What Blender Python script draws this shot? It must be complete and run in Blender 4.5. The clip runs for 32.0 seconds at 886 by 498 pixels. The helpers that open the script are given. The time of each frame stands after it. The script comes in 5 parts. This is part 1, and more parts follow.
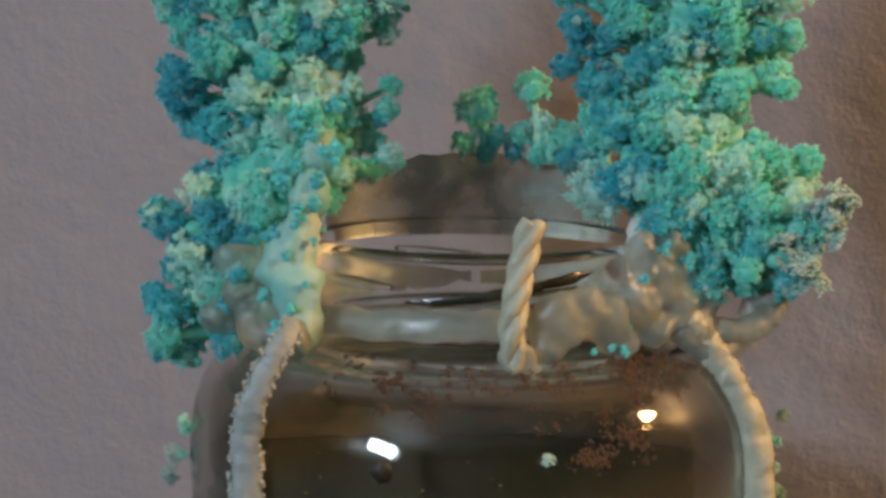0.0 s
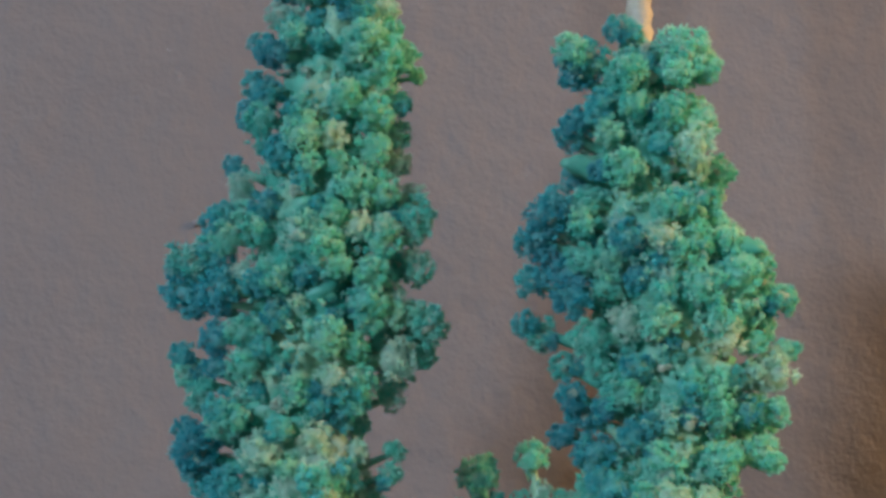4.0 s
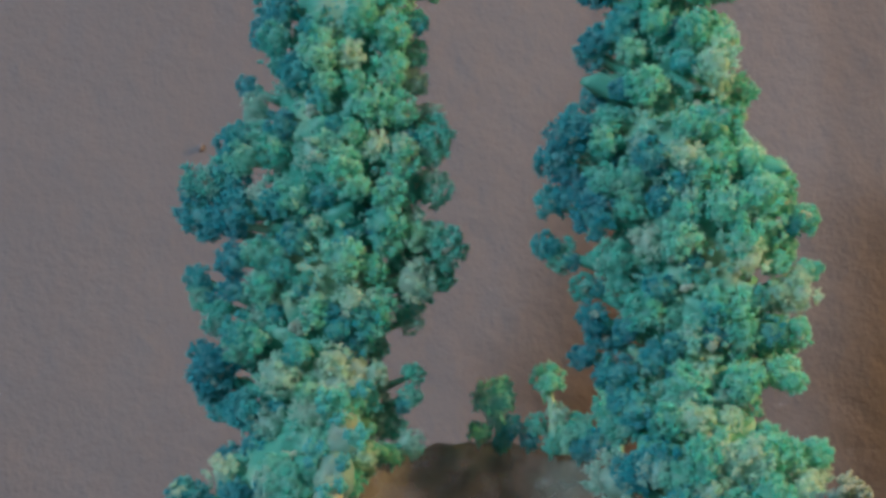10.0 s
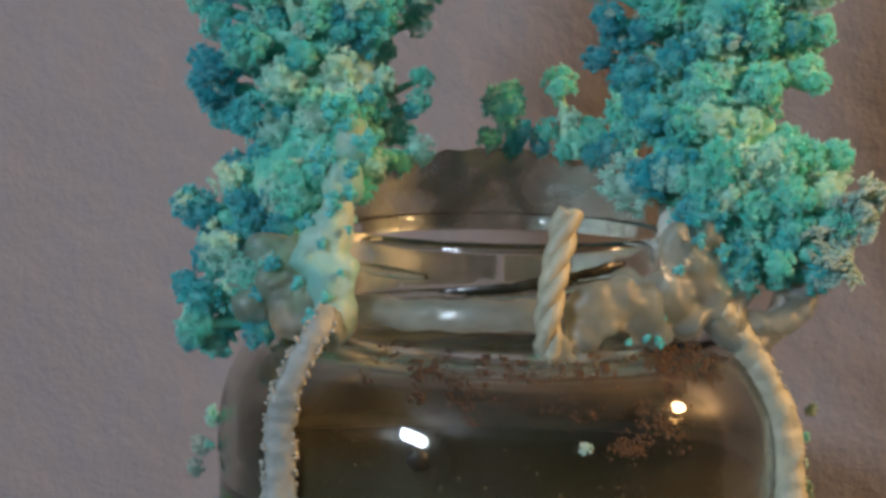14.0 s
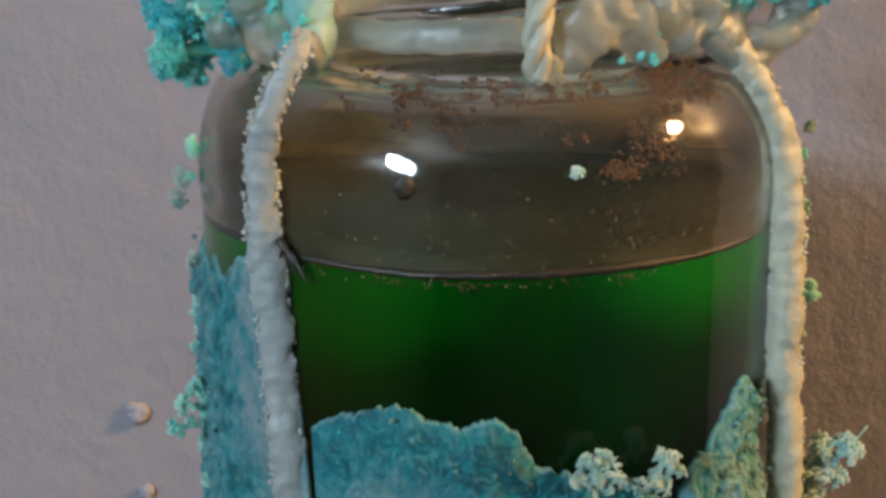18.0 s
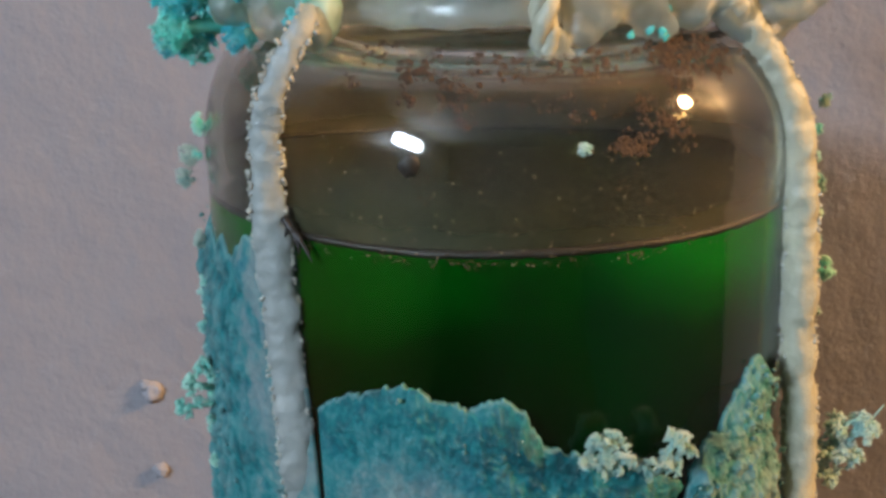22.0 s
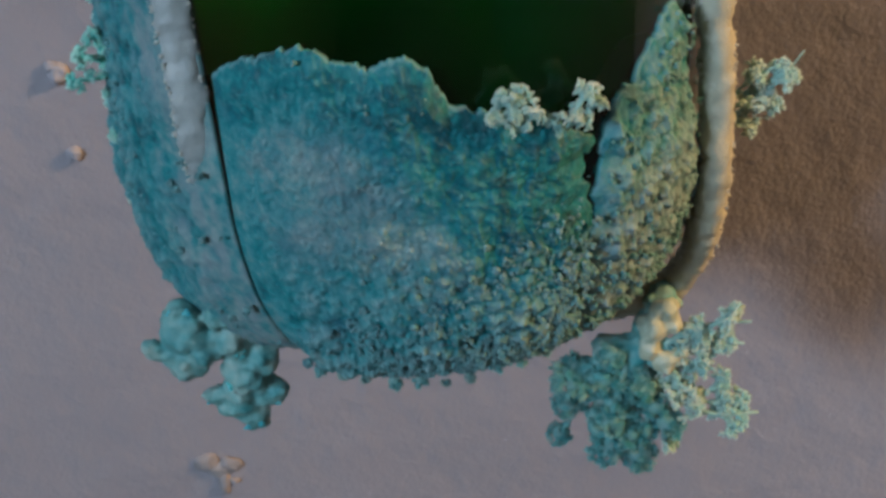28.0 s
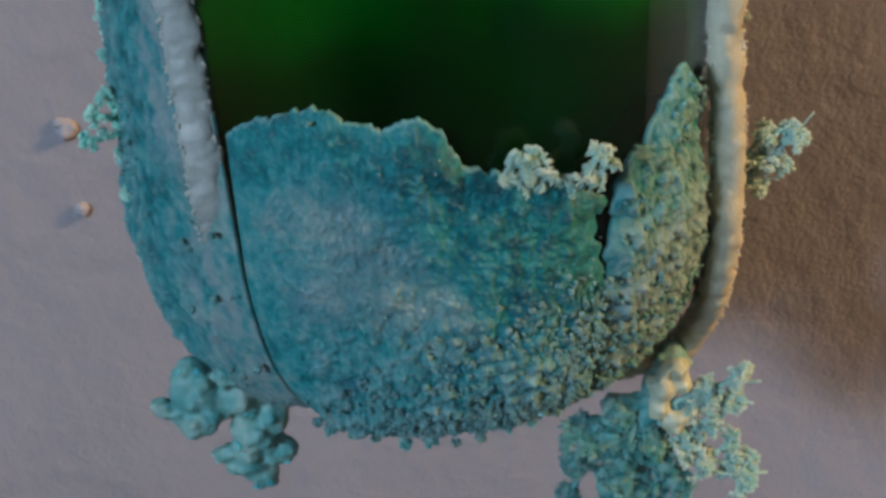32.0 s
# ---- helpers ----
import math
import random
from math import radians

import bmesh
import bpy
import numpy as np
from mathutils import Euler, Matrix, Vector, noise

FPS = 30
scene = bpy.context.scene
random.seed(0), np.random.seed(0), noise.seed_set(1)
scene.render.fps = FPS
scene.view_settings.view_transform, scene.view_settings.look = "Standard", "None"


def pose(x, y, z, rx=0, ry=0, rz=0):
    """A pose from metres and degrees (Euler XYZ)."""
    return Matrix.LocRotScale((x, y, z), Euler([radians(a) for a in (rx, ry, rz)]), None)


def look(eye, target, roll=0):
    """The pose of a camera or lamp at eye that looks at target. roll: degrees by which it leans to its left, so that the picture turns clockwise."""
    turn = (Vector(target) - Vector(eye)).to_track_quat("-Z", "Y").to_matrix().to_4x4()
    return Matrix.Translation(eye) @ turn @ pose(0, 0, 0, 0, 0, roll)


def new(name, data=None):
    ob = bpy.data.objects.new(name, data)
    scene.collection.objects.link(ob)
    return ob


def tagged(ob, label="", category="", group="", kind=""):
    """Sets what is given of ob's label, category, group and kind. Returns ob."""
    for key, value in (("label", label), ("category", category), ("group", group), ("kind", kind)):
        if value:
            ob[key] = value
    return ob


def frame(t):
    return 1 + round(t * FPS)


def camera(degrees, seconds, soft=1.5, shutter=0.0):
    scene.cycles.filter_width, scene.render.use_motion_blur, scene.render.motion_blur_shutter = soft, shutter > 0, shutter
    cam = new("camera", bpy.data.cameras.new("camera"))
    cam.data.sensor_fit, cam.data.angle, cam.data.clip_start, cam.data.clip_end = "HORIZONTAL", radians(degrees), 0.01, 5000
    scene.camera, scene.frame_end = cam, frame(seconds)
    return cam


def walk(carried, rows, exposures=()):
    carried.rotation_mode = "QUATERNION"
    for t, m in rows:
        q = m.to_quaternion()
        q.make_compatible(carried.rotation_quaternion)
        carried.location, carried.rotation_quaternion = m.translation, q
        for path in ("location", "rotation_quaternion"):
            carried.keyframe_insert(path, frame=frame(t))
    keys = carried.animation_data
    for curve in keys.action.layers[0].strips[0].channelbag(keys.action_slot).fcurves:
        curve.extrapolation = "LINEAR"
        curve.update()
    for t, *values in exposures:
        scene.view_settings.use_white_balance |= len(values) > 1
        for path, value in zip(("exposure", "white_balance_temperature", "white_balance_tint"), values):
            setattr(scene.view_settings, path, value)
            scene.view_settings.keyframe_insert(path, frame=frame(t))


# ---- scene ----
cam = camera(32.17, 32.0, soft=3.3)
# seconds, eye in metres, turn in degrees
ROWS = [
    (0.0, -0.00478, -0.24407, 1.46800, 83.135, -0.555, -0.062),
    (0.5, -0.00486, -0.24441, 1.46778, 83.939, -0.791, 0.147),
    (1.0, -0.00469, -0.24583, 1.46770, 85.334, -0.805, 0.180),
    (1.5, -0.00440, -0.24752, 1.46767, 87.245, -1.019, 0.005),
    (2.0, -0.00413, -0.24917, 1.46734, 89.859, -1.180, -0.105),
    (2.5, -0.00399, -0.25087, 1.46739, 91.723, -1.502, 0.141),
    (3.0, -0.00372, -0.25241, 1.46714, 93.618, -1.664, 0.255),
    (3.5, -0.00346, -0.25372, 1.46732, 95.142, -1.803, 0.311),
    (4.0, -0.00342, -0.25535, 1.46686, 97.032, -1.880, 0.325),
    (4.5, -0.00366, -0.25662, 1.46645, 98.637, -1.978, 0.206),
    (6.5, -0.00523, -0.25983, 1.46438, 103.710, -2.334, -0.271),
    (7.0, -0.00579, -0.25992, 1.46395, 104.005, -2.426, -0.425),
    (7.5, -0.00649, -0.25926, 1.46380, 103.135, -2.363, -0.426),
    (8.0, -0.00721, -0.25818, 1.46377, 102.073, -2.327, -0.451),
    (8.5, -0.00804, -0.25678, 1.46409, 100.138, -2.178, -0.400),
    (9.0, -0.00885, -0.25466, 1.46475, 98.151, -1.994, -0.348),
    (9.5, -0.00977, -0.25352, 1.46498, 96.461, -1.834, -0.511),
    (10.0, -0.01021, -0.25208, 1.46477, 94.617, -1.579, -0.526),
    (10.5, -0.01046, -0.25054, 1.46454, 92.901, -1.494, -0.590),
    (11.0, -0.01121, -0.24829, 1.46457, 90.842, -1.303, -0.732),
    (11.5, -0.01152, -0.24697, 1.46421, 88.507, -1.149, -0.718),
    (12.0, -0.01168, -0.24571, 1.46389, 86.059, -1.092, -0.618),
    (12.5, -0.01152, -0.24505, 1.46399, 85.138, -1.053, -0.594),
    (13.0, -0.01154, -0.24490, 1.46404, 85.079, -1.183, -0.277),
    (13.5, -0.01177, -0.24478, 1.46394, 85.064, -1.238, -0.239),
    (14.0, -0.01200, -0.24430, 1.46361, 83.870, -1.060, -0.618),
    (14.5, -0.01196, -0.24294, 1.46361, 82.099, -0.908, -0.608),
    (15.0, -0.01189, -0.24092, 1.46375, 79.963, -0.651, -0.956),
    (15.5, -0.01155, -0.23956, 1.46358, 77.971, -0.416, -1.151),
    (17.5, -0.01114, -0.23514, 1.46265, 73.292, 0.099, -0.975),
    (18.0, -0.01072, -0.23596, 1.46263, 73.450, 0.222, -1.091),
    (18.5, -0.01047, -0.23519, 1.46270, 73.433, 0.225, -0.950),
    (19.0, -0.01026, -0.23527, 1.46267, 73.541, 0.246, -0.893),
    (19.5, -0.01030, -0.23537, 1.46255, 73.644, 0.246, -0.905),
    (20.0, -0.01008, -0.23506, 1.46263, 73.666, 0.221, -0.885),
    (20.5, -0.01028, -0.23527, 1.46278, 73.672, 0.267, -0.902),
    (21.0, -0.01024, -0.23470, 1.46273, 73.707, 0.143, -0.794),
    (21.5, -0.00896, -0.23426, 1.46292, 73.578, 0.239, -0.351),
    (22.0, -0.00814, -0.23327, 1.46226, 72.525, 0.664, -0.221),
    (22.5, -0.00772, -0.23077, 1.46117, 69.775, 0.882, -0.141),
    (23.0, -0.00766, -0.22952, 1.45992, 67.795, 1.107, -0.148),
    (23.5, -0.00724, -0.22780, 1.45909, 65.936, 1.275, -0.011),
    (24.0, -0.00696, -0.22691, 1.45838, 64.261, 1.429, 0.052),
    (24.5, -0.00673, -0.22581, 1.45750, 62.842, 1.602, -0.059),
    (25.0, -0.00557, -0.22550, 1.45684, 61.661, 1.853, -0.128),
    (25.5, -0.00550, -0.22449, 1.45664, 60.962, 1.916, -0.182),
    (26.0, -0.00438, -0.22367, 1.45597, 60.288, 2.093, -0.545),
    (26.5, -0.00273, -0.22487, 1.45563, 60.448, 2.230, -1.595),
    (28.5, -0.00223, -0.22587, 1.45548, 60.731, 1.933, -3.040),
    (29.0, -0.00228, -0.22575, 1.45550, 60.843, 1.841, -2.957),
    (29.5, -0.00260, -0.22629, 1.45559, 60.932, 1.900, -2.949),
    (30.0, -0.00260, -0.22693, 1.45580, 61.209, 1.916, -3.022),
    (30.5, -0.00318, -0.22569, 1.45599, 61.491, 1.820, -2.975),
    (31.0, -0.00344, -0.22574, 1.45601, 61.853, 1.829, -2.956),
    (31.5, -0.00402, -0.22552, 1.45679, 62.393, 1.697, -2.897),
    (32.0, -0.00429, -0.22539, 1.45667, 62.593, 1.766, -2.987),
]
EXPO = [(0.0, 0.74, 6500, 10), (2.0, 0.66, 6500, 10), (4.0, 0.5, 6500, 10), (7.0, 0.24, 6500, 10), (9.0, 0.3, 6500, 10), (11.0, 0.52, 6500, 10), (13.0, 0.6, 6500, 10), (15.0, 0.86, 6480, 10), (18.0, 1.22, 6300, 8), (21.0, 1.3, 6350, 9), (23.0, 1.36, 6150, 9), (24.0, 1.37, 6050, 9), (26.0, 1.14, 5900, 8), (29.0, 1.0, 5850, 8), (32.0, 1.08, 5850, 8)]
walk(cam, [(t, pose(x, y, z, rx, ry, rz)) for t, x, y, z, rx, ry, rz in ROWS], EXPO)

# ---- world and lights ----
world = bpy.data.worlds.new("sky")
scene.world = world
world.use_nodes = True
sky = world.node_tree.nodes.new("ShaderNodeTexSky")
sky.sky_type, sky.sun_disc, sky.sun_elevation, sky.sun_rotation = "NISHITA", False, radians(25), radians(200)
world.node_tree.nodes["Background"].inputs["Strength"].default_value = 0.08
world.node_tree.links.new(sky.outputs[0], world.node_tree.nodes["Background"].inputs["Color"])

WIN = (-1.58, -2.20, 2.33, 1.05, 0.5)       # window in the side wall: centre, width, height
LAMP = (1.18, -0.24, 2.03)                # lamp bulb


def add_lights():
    w = bpy.data.lights.new("window_daylight", "AREA")
    w.shape, w.size, w.size_y, w.energy, w.color = "RECTANGLE", WIN[3], WIN[4], 104.0, (0.685, 0.825, 1.0)
    o = new("window_daylight", w)
    o.matrix_world = look((WIN[0] - 0.06, WIN[1], WIN[2]), (WIN[0] + 1.0, WIN[1], WIN[2]))
    b = bpy.data.lights.new("lamp_bulb", "POINT")
    b.energy, b.color, b.shadow_soft_size = 66.0, (1.0, 0.55, 0.22), 0.08
    o = new("lamp_bulb", b)
    o.location = LAMP


add_lights()


# ---- materials ----
def mat(name):
    m = bpy.data.materials.new(name)
    m.use_nodes = True
    t = m.node_tree
    return m, t, t.nodes["Principled BSDF"]


def nd(t, kind, **kw):
    n = t.nodes.new(kind)
    for k, v in kw.items():
        if k in n.inputs:
            n.inputs[k].default_value = v
    return n


def noise_n(t, scale, detail=4.0, rough=0.55, coord="Object"):
    g = t.nodes.new("ShaderNodeNewGeometry")
    n = nd(t, "ShaderNodeTexNoise", Scale=scale, Detail=detail, Roughness=rough)
    t.links.new(g.outputs["Position"], n.inputs["Vector"])
    return n


def ramp(t, src, stops):
    r = t.nodes.new("ShaderNodeValToRGB")
    e = r.color_ramp.elements
    while len(e) < len(stops):
        e.new(0.5)
    for el, (p, c) in zip(e, stops):
        el.position, el.color = p, (*c, 1.0)
    t.links.new(src, r.inputs[0])
    return r


def mixc(t, fac, a, b):
    m = t.nodes.new("ShaderNodeMix")
    m.data_type = "RGBA"
    for sock, v in ((m.inputs[0], fac), (m.inputs[6], a), (m.inputs[7], b)):
        if isinstance(v, (int, float)):
            sock.default_value = v
        elif isinstance(v, tuple):
            sock.default_value = (*v, 1.0)
        else:
            t.links.new(v, sock)
    return m.outputs[2]


def math_n(t, op, a, b=0.0, clamp=False):
    m = t.nodes.new("ShaderNodeMath")
    m.operation, m.use_clamp = op, clamp
    for sock, v in ((m.inputs[0], a), (m.inputs[1], b)):
        if isinstance(v, (int, float)):
            sock.default_value = v
        else:
            t.links.new(v, sock)
    return m.outputs[0]


def bump(t, p, src, strength, dist):
    b = nd(t, "ShaderNodeBump", Strength=strength, Distance=dist)
    t.links.new(src, b.inputs["Height"])
    t.links.new(b.outputs[0], p.inputs["Normal"])


def plain(name, col, rough=0.6, metal=0.0, scale=40.0, vary=0.25, bumpd=0.0005):
    m, t, p = mat(name)
    n = noise_n(t, scale)
    dark = tuple(c * (1 - vary) for c in col)
    t.links.new(ramp(t, n.outputs["Fac"], [(0.3, dark), (0.7, col)]).outputs[0], p.inputs["Base Color"])
    p.inputs["Roughness"].default_value, p.inputs["Metallic"].default_value = rough, metal
    bump(t, p, n.outputs["Fac"], 0.3, bumpd)
    return m


def wall_paint():
    m, t, p = mat("wall_paint")
    big, mid, fine = noise_n(t, 9.0, 3), noise_n(t, 260.0, 3, 0.6), noise_n(t, 900.0, 2)
    c = ramp(t, big.outputs["Fac"], [(0.3, (0.190, 0.183, 0.196)), (0.7, (0.216, 0.208, 0.222))])
    c2 = mixc(t, math_n(t, "MULTIPLY", fine.outputs["Fac"], 0.22), c.outputs[0], (0.166, 0.16, 0.172))
    t.links.new(c2, p.inputs["Base Color"])
    p.inputs["Roughness"].default_value = 0.75
    h = math_n(t, "ADD", mid.outputs["Fac"], math_n(t, "MULTIPLY", fine.outputs["Fac"], 0.3))
    bump(t, p, h, 0.55, 0.0007)
    return m


def crystal(name, stops, pale=(0.62, 0.80, 0.72), pale_amount=0.55):
    """Crystal crumbs: the hue differs from clump to clump, the fine tips are whiter."""
    m, t, p = mat(name)
    info = t.nodes.new("ShaderNodeObjectInfo")
    at = t.nodes.new("ShaderNodeAttribute")
    at.attribute_name = "tip"
    big, fine = noise_n(t, 95.0, 4, 0.65), noise_n(t, 420.0, 3)
    f = math_n(t, "ADD", math_n(t, "MULTIPLY", info.outputs["Random"], 0.38), math_n(t, "MULTIPLY", big.outputs["Fac"], 1.2))
    f = math_n(t, "SUBTRACT", f, 0.38, True)
    c = ramp(t, f, stops).outputs[0]
    w = math_n(t, "MULTIPLY", at.outputs["Fac"], math_n(t, "MULTIPLY", fine.outputs["Fac"], 2 * pale_amount), True)
    # paler roots: pale cores, and crevices lightened as if light came through
    root = math_n(t, "MULTIPLY", math_n(t, "SUBTRACT", 0.16, at.outputs["Fac"]), 4.0, True)
    c = mixc(t, root, c, tuple(0.6 * a + 0.4 * b for a, b in zip(stops[len(stops) // 2][1], pale)))
    c = mixc(t, w, c, pale)
    t.links.new(c, p.inputs["Base Color"])
    p.inputs["Roughness"].default_value = 0.45
    bump(t, p, noise_n(t, 1800.0, 2).outputs["Fac"], 0.15, 0.0002)
    # thin crystals let light through
    tr = t.nodes.new("ShaderNodeBsdfTranslucent")
    t.links.new(c, tr.inputs["Color"])
    mx = nd(t, "ShaderNodeMixShader", Fac=0.5)
    out = t.nodes["Material Output"]
    t.links.new(p.outputs[0], mx.inputs[1])
    t.links.new(tr.outputs[0], mx.inputs[2])
    # and are partly clear
    clear = t.nodes.new("ShaderNodeBsdfTransparent")
    mc = nd(t, "ShaderNodeMixShader", Fac=0.42)
    t.links.new(mx.outputs[0], mc.inputs[1])
    t.links.new(clear.outputs[0], mc.inputs[2])
    t.links.new(mc.outputs[0], out.inputs["Surface"])
    return m


def waxy(name, a, b, c, rough=0.35, scale=110.0, clear=0.0):
    """Waxy translucent salt."""
    m, t, p = mat(name)
    n1, n2 = noise_n(t, scale, 3), noise_n(t, scale * 5, 3)
    col = ramp(t, n1.outputs["Fac"], [(0.32, a), (0.52, b), (0.70, c)]).outputs[0]
    col = mixc(t, math_n(t, "MULTIPLY", n2.outputs["Fac"], 0.35), col, a)
    t.links.new(col, p.inputs["Base Color"])
    p.inputs["Roughness"].default_value = rough
    p.inputs["Subsurface Weight"].default_value = 0.12
    p.inputs["Subsurface Radius"].default_value = (1.0, 1.0, 0.8)
    p.inputs["Subsurface Scale"].default_value = 0.003
    bump(t, p, n2.outputs["Fac"], 0.45, 0.0006)
    if clear:
        mx = t.nodes.new("ShaderNodeMixShader")
        t.links.new(math_n(t, "MULTIPLY", noise_n(t, scale * 0.8, 2).outputs["Fac"], 2 * clear, True), mx.inputs[0])
        t.links.new(p.outputs[0], mx.inputs[1])
        t.links.new(t.nodes.new("ShaderNodeBsdfTransparent").outputs[0], mx.inputs[2])
        t.links.new(mx.outputs[0], t.nodes["Material Output"].inputs["Surface"])
    return m


def glass(name, col, rough=0.02, ior=1.5):
    m, t, p = mat(name)
    # the dark seen through the body is put into its tint, the neck is clearer
    g = t.nodes.new("ShaderNodeNewGeometry")
    xyz = t.nodes.new("ShaderNodeSeparateXYZ")
    t.links.new(g.outputs["Position"], xyz.inputs[0])
    h = math_n(t, "ADD", math_n(t, "MULTIPLY", math_n(t, "SUBTRACT", xyz.outputs["Z"], 1.420), 100.0), math_n(t, "MULTIPLY", noise_n(t, 60.0, 3).outputs["Fac"], 0.35), True)
    t.links.new(ramp(t, h, [(0.1, col), (0.55, tuple(0.5 * q + 0.44 for q in col)), (1.0, (0.92, 0.93, 0.91))]).outputs[0], p.inputs["Base Color"])
    p.inputs["Transmission Weight"].default_value = 1.0
    p.inputs["IOR"].default_value = ior
    n = noise_n(t, 120.0, 4)
    t.links.new(math_n(t, "MULTIPLY", n.outputs["Fac"], 2 * rough), p.inputs["Roughness"])
    p.inputs["Coat Weight"].default_value, p.inputs["Coat Roughness"].default_value = 0.06, 0.2
    return m


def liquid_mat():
    """Dark green solution; light glowing through its upper part is painted into the colour, cloudily."""
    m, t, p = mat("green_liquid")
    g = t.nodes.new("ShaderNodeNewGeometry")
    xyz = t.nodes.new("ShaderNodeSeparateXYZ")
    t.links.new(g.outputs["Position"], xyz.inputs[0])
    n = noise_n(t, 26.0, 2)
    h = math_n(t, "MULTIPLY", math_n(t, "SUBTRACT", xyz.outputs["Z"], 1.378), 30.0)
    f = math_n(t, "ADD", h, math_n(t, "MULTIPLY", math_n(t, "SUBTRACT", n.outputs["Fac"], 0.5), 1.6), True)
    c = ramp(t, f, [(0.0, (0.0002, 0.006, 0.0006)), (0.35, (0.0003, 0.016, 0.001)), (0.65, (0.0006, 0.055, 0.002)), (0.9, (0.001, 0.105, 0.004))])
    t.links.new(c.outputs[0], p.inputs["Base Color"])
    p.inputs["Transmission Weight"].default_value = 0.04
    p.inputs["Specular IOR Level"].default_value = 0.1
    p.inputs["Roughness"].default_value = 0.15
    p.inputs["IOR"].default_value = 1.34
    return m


def film_mat():
    """Thin dirty film: patchy, thinning out along its upper edge."""
    m, t, p = mat("olive_film")
    n = noise_n(t, 130.0, 4)
    t.links.new(ramp(t, n.outputs["Fac"], [(0.3, (0.008, 0.012, 0.005)), (0.7, (0.045, 0.045, 0.022))]).outputs[0], p.inputs["Base Color"])
    at = t.nodes.new("ShaderNodeAttribute")
    at.attribute_name = "tip"
    k = math_n(t, "SUBTRACT", math_n(t, "MULTIPLY", at.outputs["Fac"], 1.5), math_n(t, "MULTIPLY", n.outputs["Fac"], 0.6), True)
    mx = t.nodes.new("ShaderNodeMixShader")
    t.links.new(k, mx.inputs[0])
    t.links.new(t.nodes.new("ShaderNodeBsdfTransparent").outputs[0], mx.inputs[1])
    t.links.new(p.outputs[0], mx.inputs[2])
    t.links.new(mx.outputs[0], t.nodes["Material Output"].inputs["Surface"])
    return m


def creep_mat():
    """Milky salt film, greenish-grey low down and teal where crystals begin, half clear."""
    m, t, p = mat("salt_film")
    at = t.nodes.new("ShaderNodeAttribute")
    at.attribute_name = "tip"
    n = noise_n(t, 90.0, 4, 0.6)
    k = math_n(t, "ADD", at.outputs["Fac"], math_n(t, "MULTIPLY", math_n(t, "SUBTRACT", n.outputs["Fac"], 0.5), 1.2), True)
    c = ramp(t, k, [(0.3, (0.20, 0.22, 0.185)), (0.6, (0.18, 0.255, 0.225)), (0.9, (0.07, 0.29, 0.27))])
    t.links.new(c.outputs[0], p.inputs["Base Color"])
    p.inputs["Roughness"].default_value = 0.3
    bump(t, p, noise_n(t, 500.0, 3).outputs["Fac"], 0.3, 0.0004)
    mx = t.nodes.new("ShaderNodeMixShader")
    t.links.new(ramp(t, n.outputs["Fac"], [(0.35, (0.30, 0.30, 0.30)), (0.65, (0.80, 0.80, 0.80))]).outputs[0], mx.inputs[0])
    t.links.new(t.nodes.new("ShaderNodeBsdfTransparent").outputs[0], mx.inputs[1])
    t.links.new(p.outputs[0], mx.inputs[2])
    t.links.new(mx.outputs[0], t.nodes["Material Output"].inputs["Surface"])
    return m


MAT_WALL = wall_paint()
# unseen room, its paints and floor darkened to keep reflections off the glass
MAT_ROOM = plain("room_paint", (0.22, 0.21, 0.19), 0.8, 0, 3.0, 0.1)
MAT_ROOM_DIM_SIDE = plain("room_dim_side", (0.07, 0.068, 0.066), 0.8, 0, 3.0, 0.1)
MAT_ROOM_DIM_FRONT = plain("room_dim_front", (0.12, 0.115, 0.105), 0.8, 0, 3.0, 0.1)
MAT_FLOOR = plain("floor_wood", (0.11, 0.085, 0.062), 0.5, 0, 12.0, 0.4)
MAT_FRAME = plain("white_gloss_paint", (0.75, 0.75, 0.73), 0.35)
MAT_BRASS = plain("dull_brass", (0.55, 0.40, 0.18), 0.4, 1.0)
MAT_CRYS = crystal("crystal_teal", [(0.0, (0.02, 0.60, 0.62)), (0.25, (0.07, 0.78, 0.72)), (0.5, (0.17, 0.88, 0.77)), (0.75, (0.42, 0.93, 0.80)), (1.0, (0.80, 0.95, 0.80))], (0.95, 0.98, 0.88), 0.62)
MAT_CRYS_BLUE = crystal("crystal_blue", [(0.0, (0.004, 0.44, 0.56)), (0.4, (0.015, 0.62, 0.70)), (0.7, (0.09, 0.78, 0.77)), (1.0, (0.40, 0.90, 0.84))], (0.82, 0.97, 0.93), 0.45)
MAT_CRYS_PALE = crystal("crystal_pale", [(0.0, (0.28, 0.84, 0.79)), (0.5, (0.50, 0.91, 0.81)), (1.0, (0.78, 0.95, 0.82))], (0.96, 0.98, 0.90), 0.85)
# sage hue, darkened in its colour for the weak light under the jar
MAT_CRYS_SAGE_DIM = crystal("crystal_sage_dim", [(0.0, (0.015, 0.33, 0.38)), (0.4, (0.06, 0.44, 0.46)), (0.7, (0.22, 0.54, 0.50)), (1.0, (0.52, 0.62, 0.48))], (0.72, 0.76, 0.62), 0.6)
MAT_LACE = crystal("crystal_lace", [(0.0, (0.14, 0.54, 0.55)), (0.5, (0.32, 0.63, 0.58)), (1.0, (0.56, 0.68, 0.54))], (0.80, 0.84, 0.74), 0.8)
MAT_TEAL_LUMP = waxy("salt_teal", (0.031, 0.200, 0.203), (0.136, 0.291, 0.262), (0.272, 0.362, 0.304), 0.6, 240.0, 0.15)
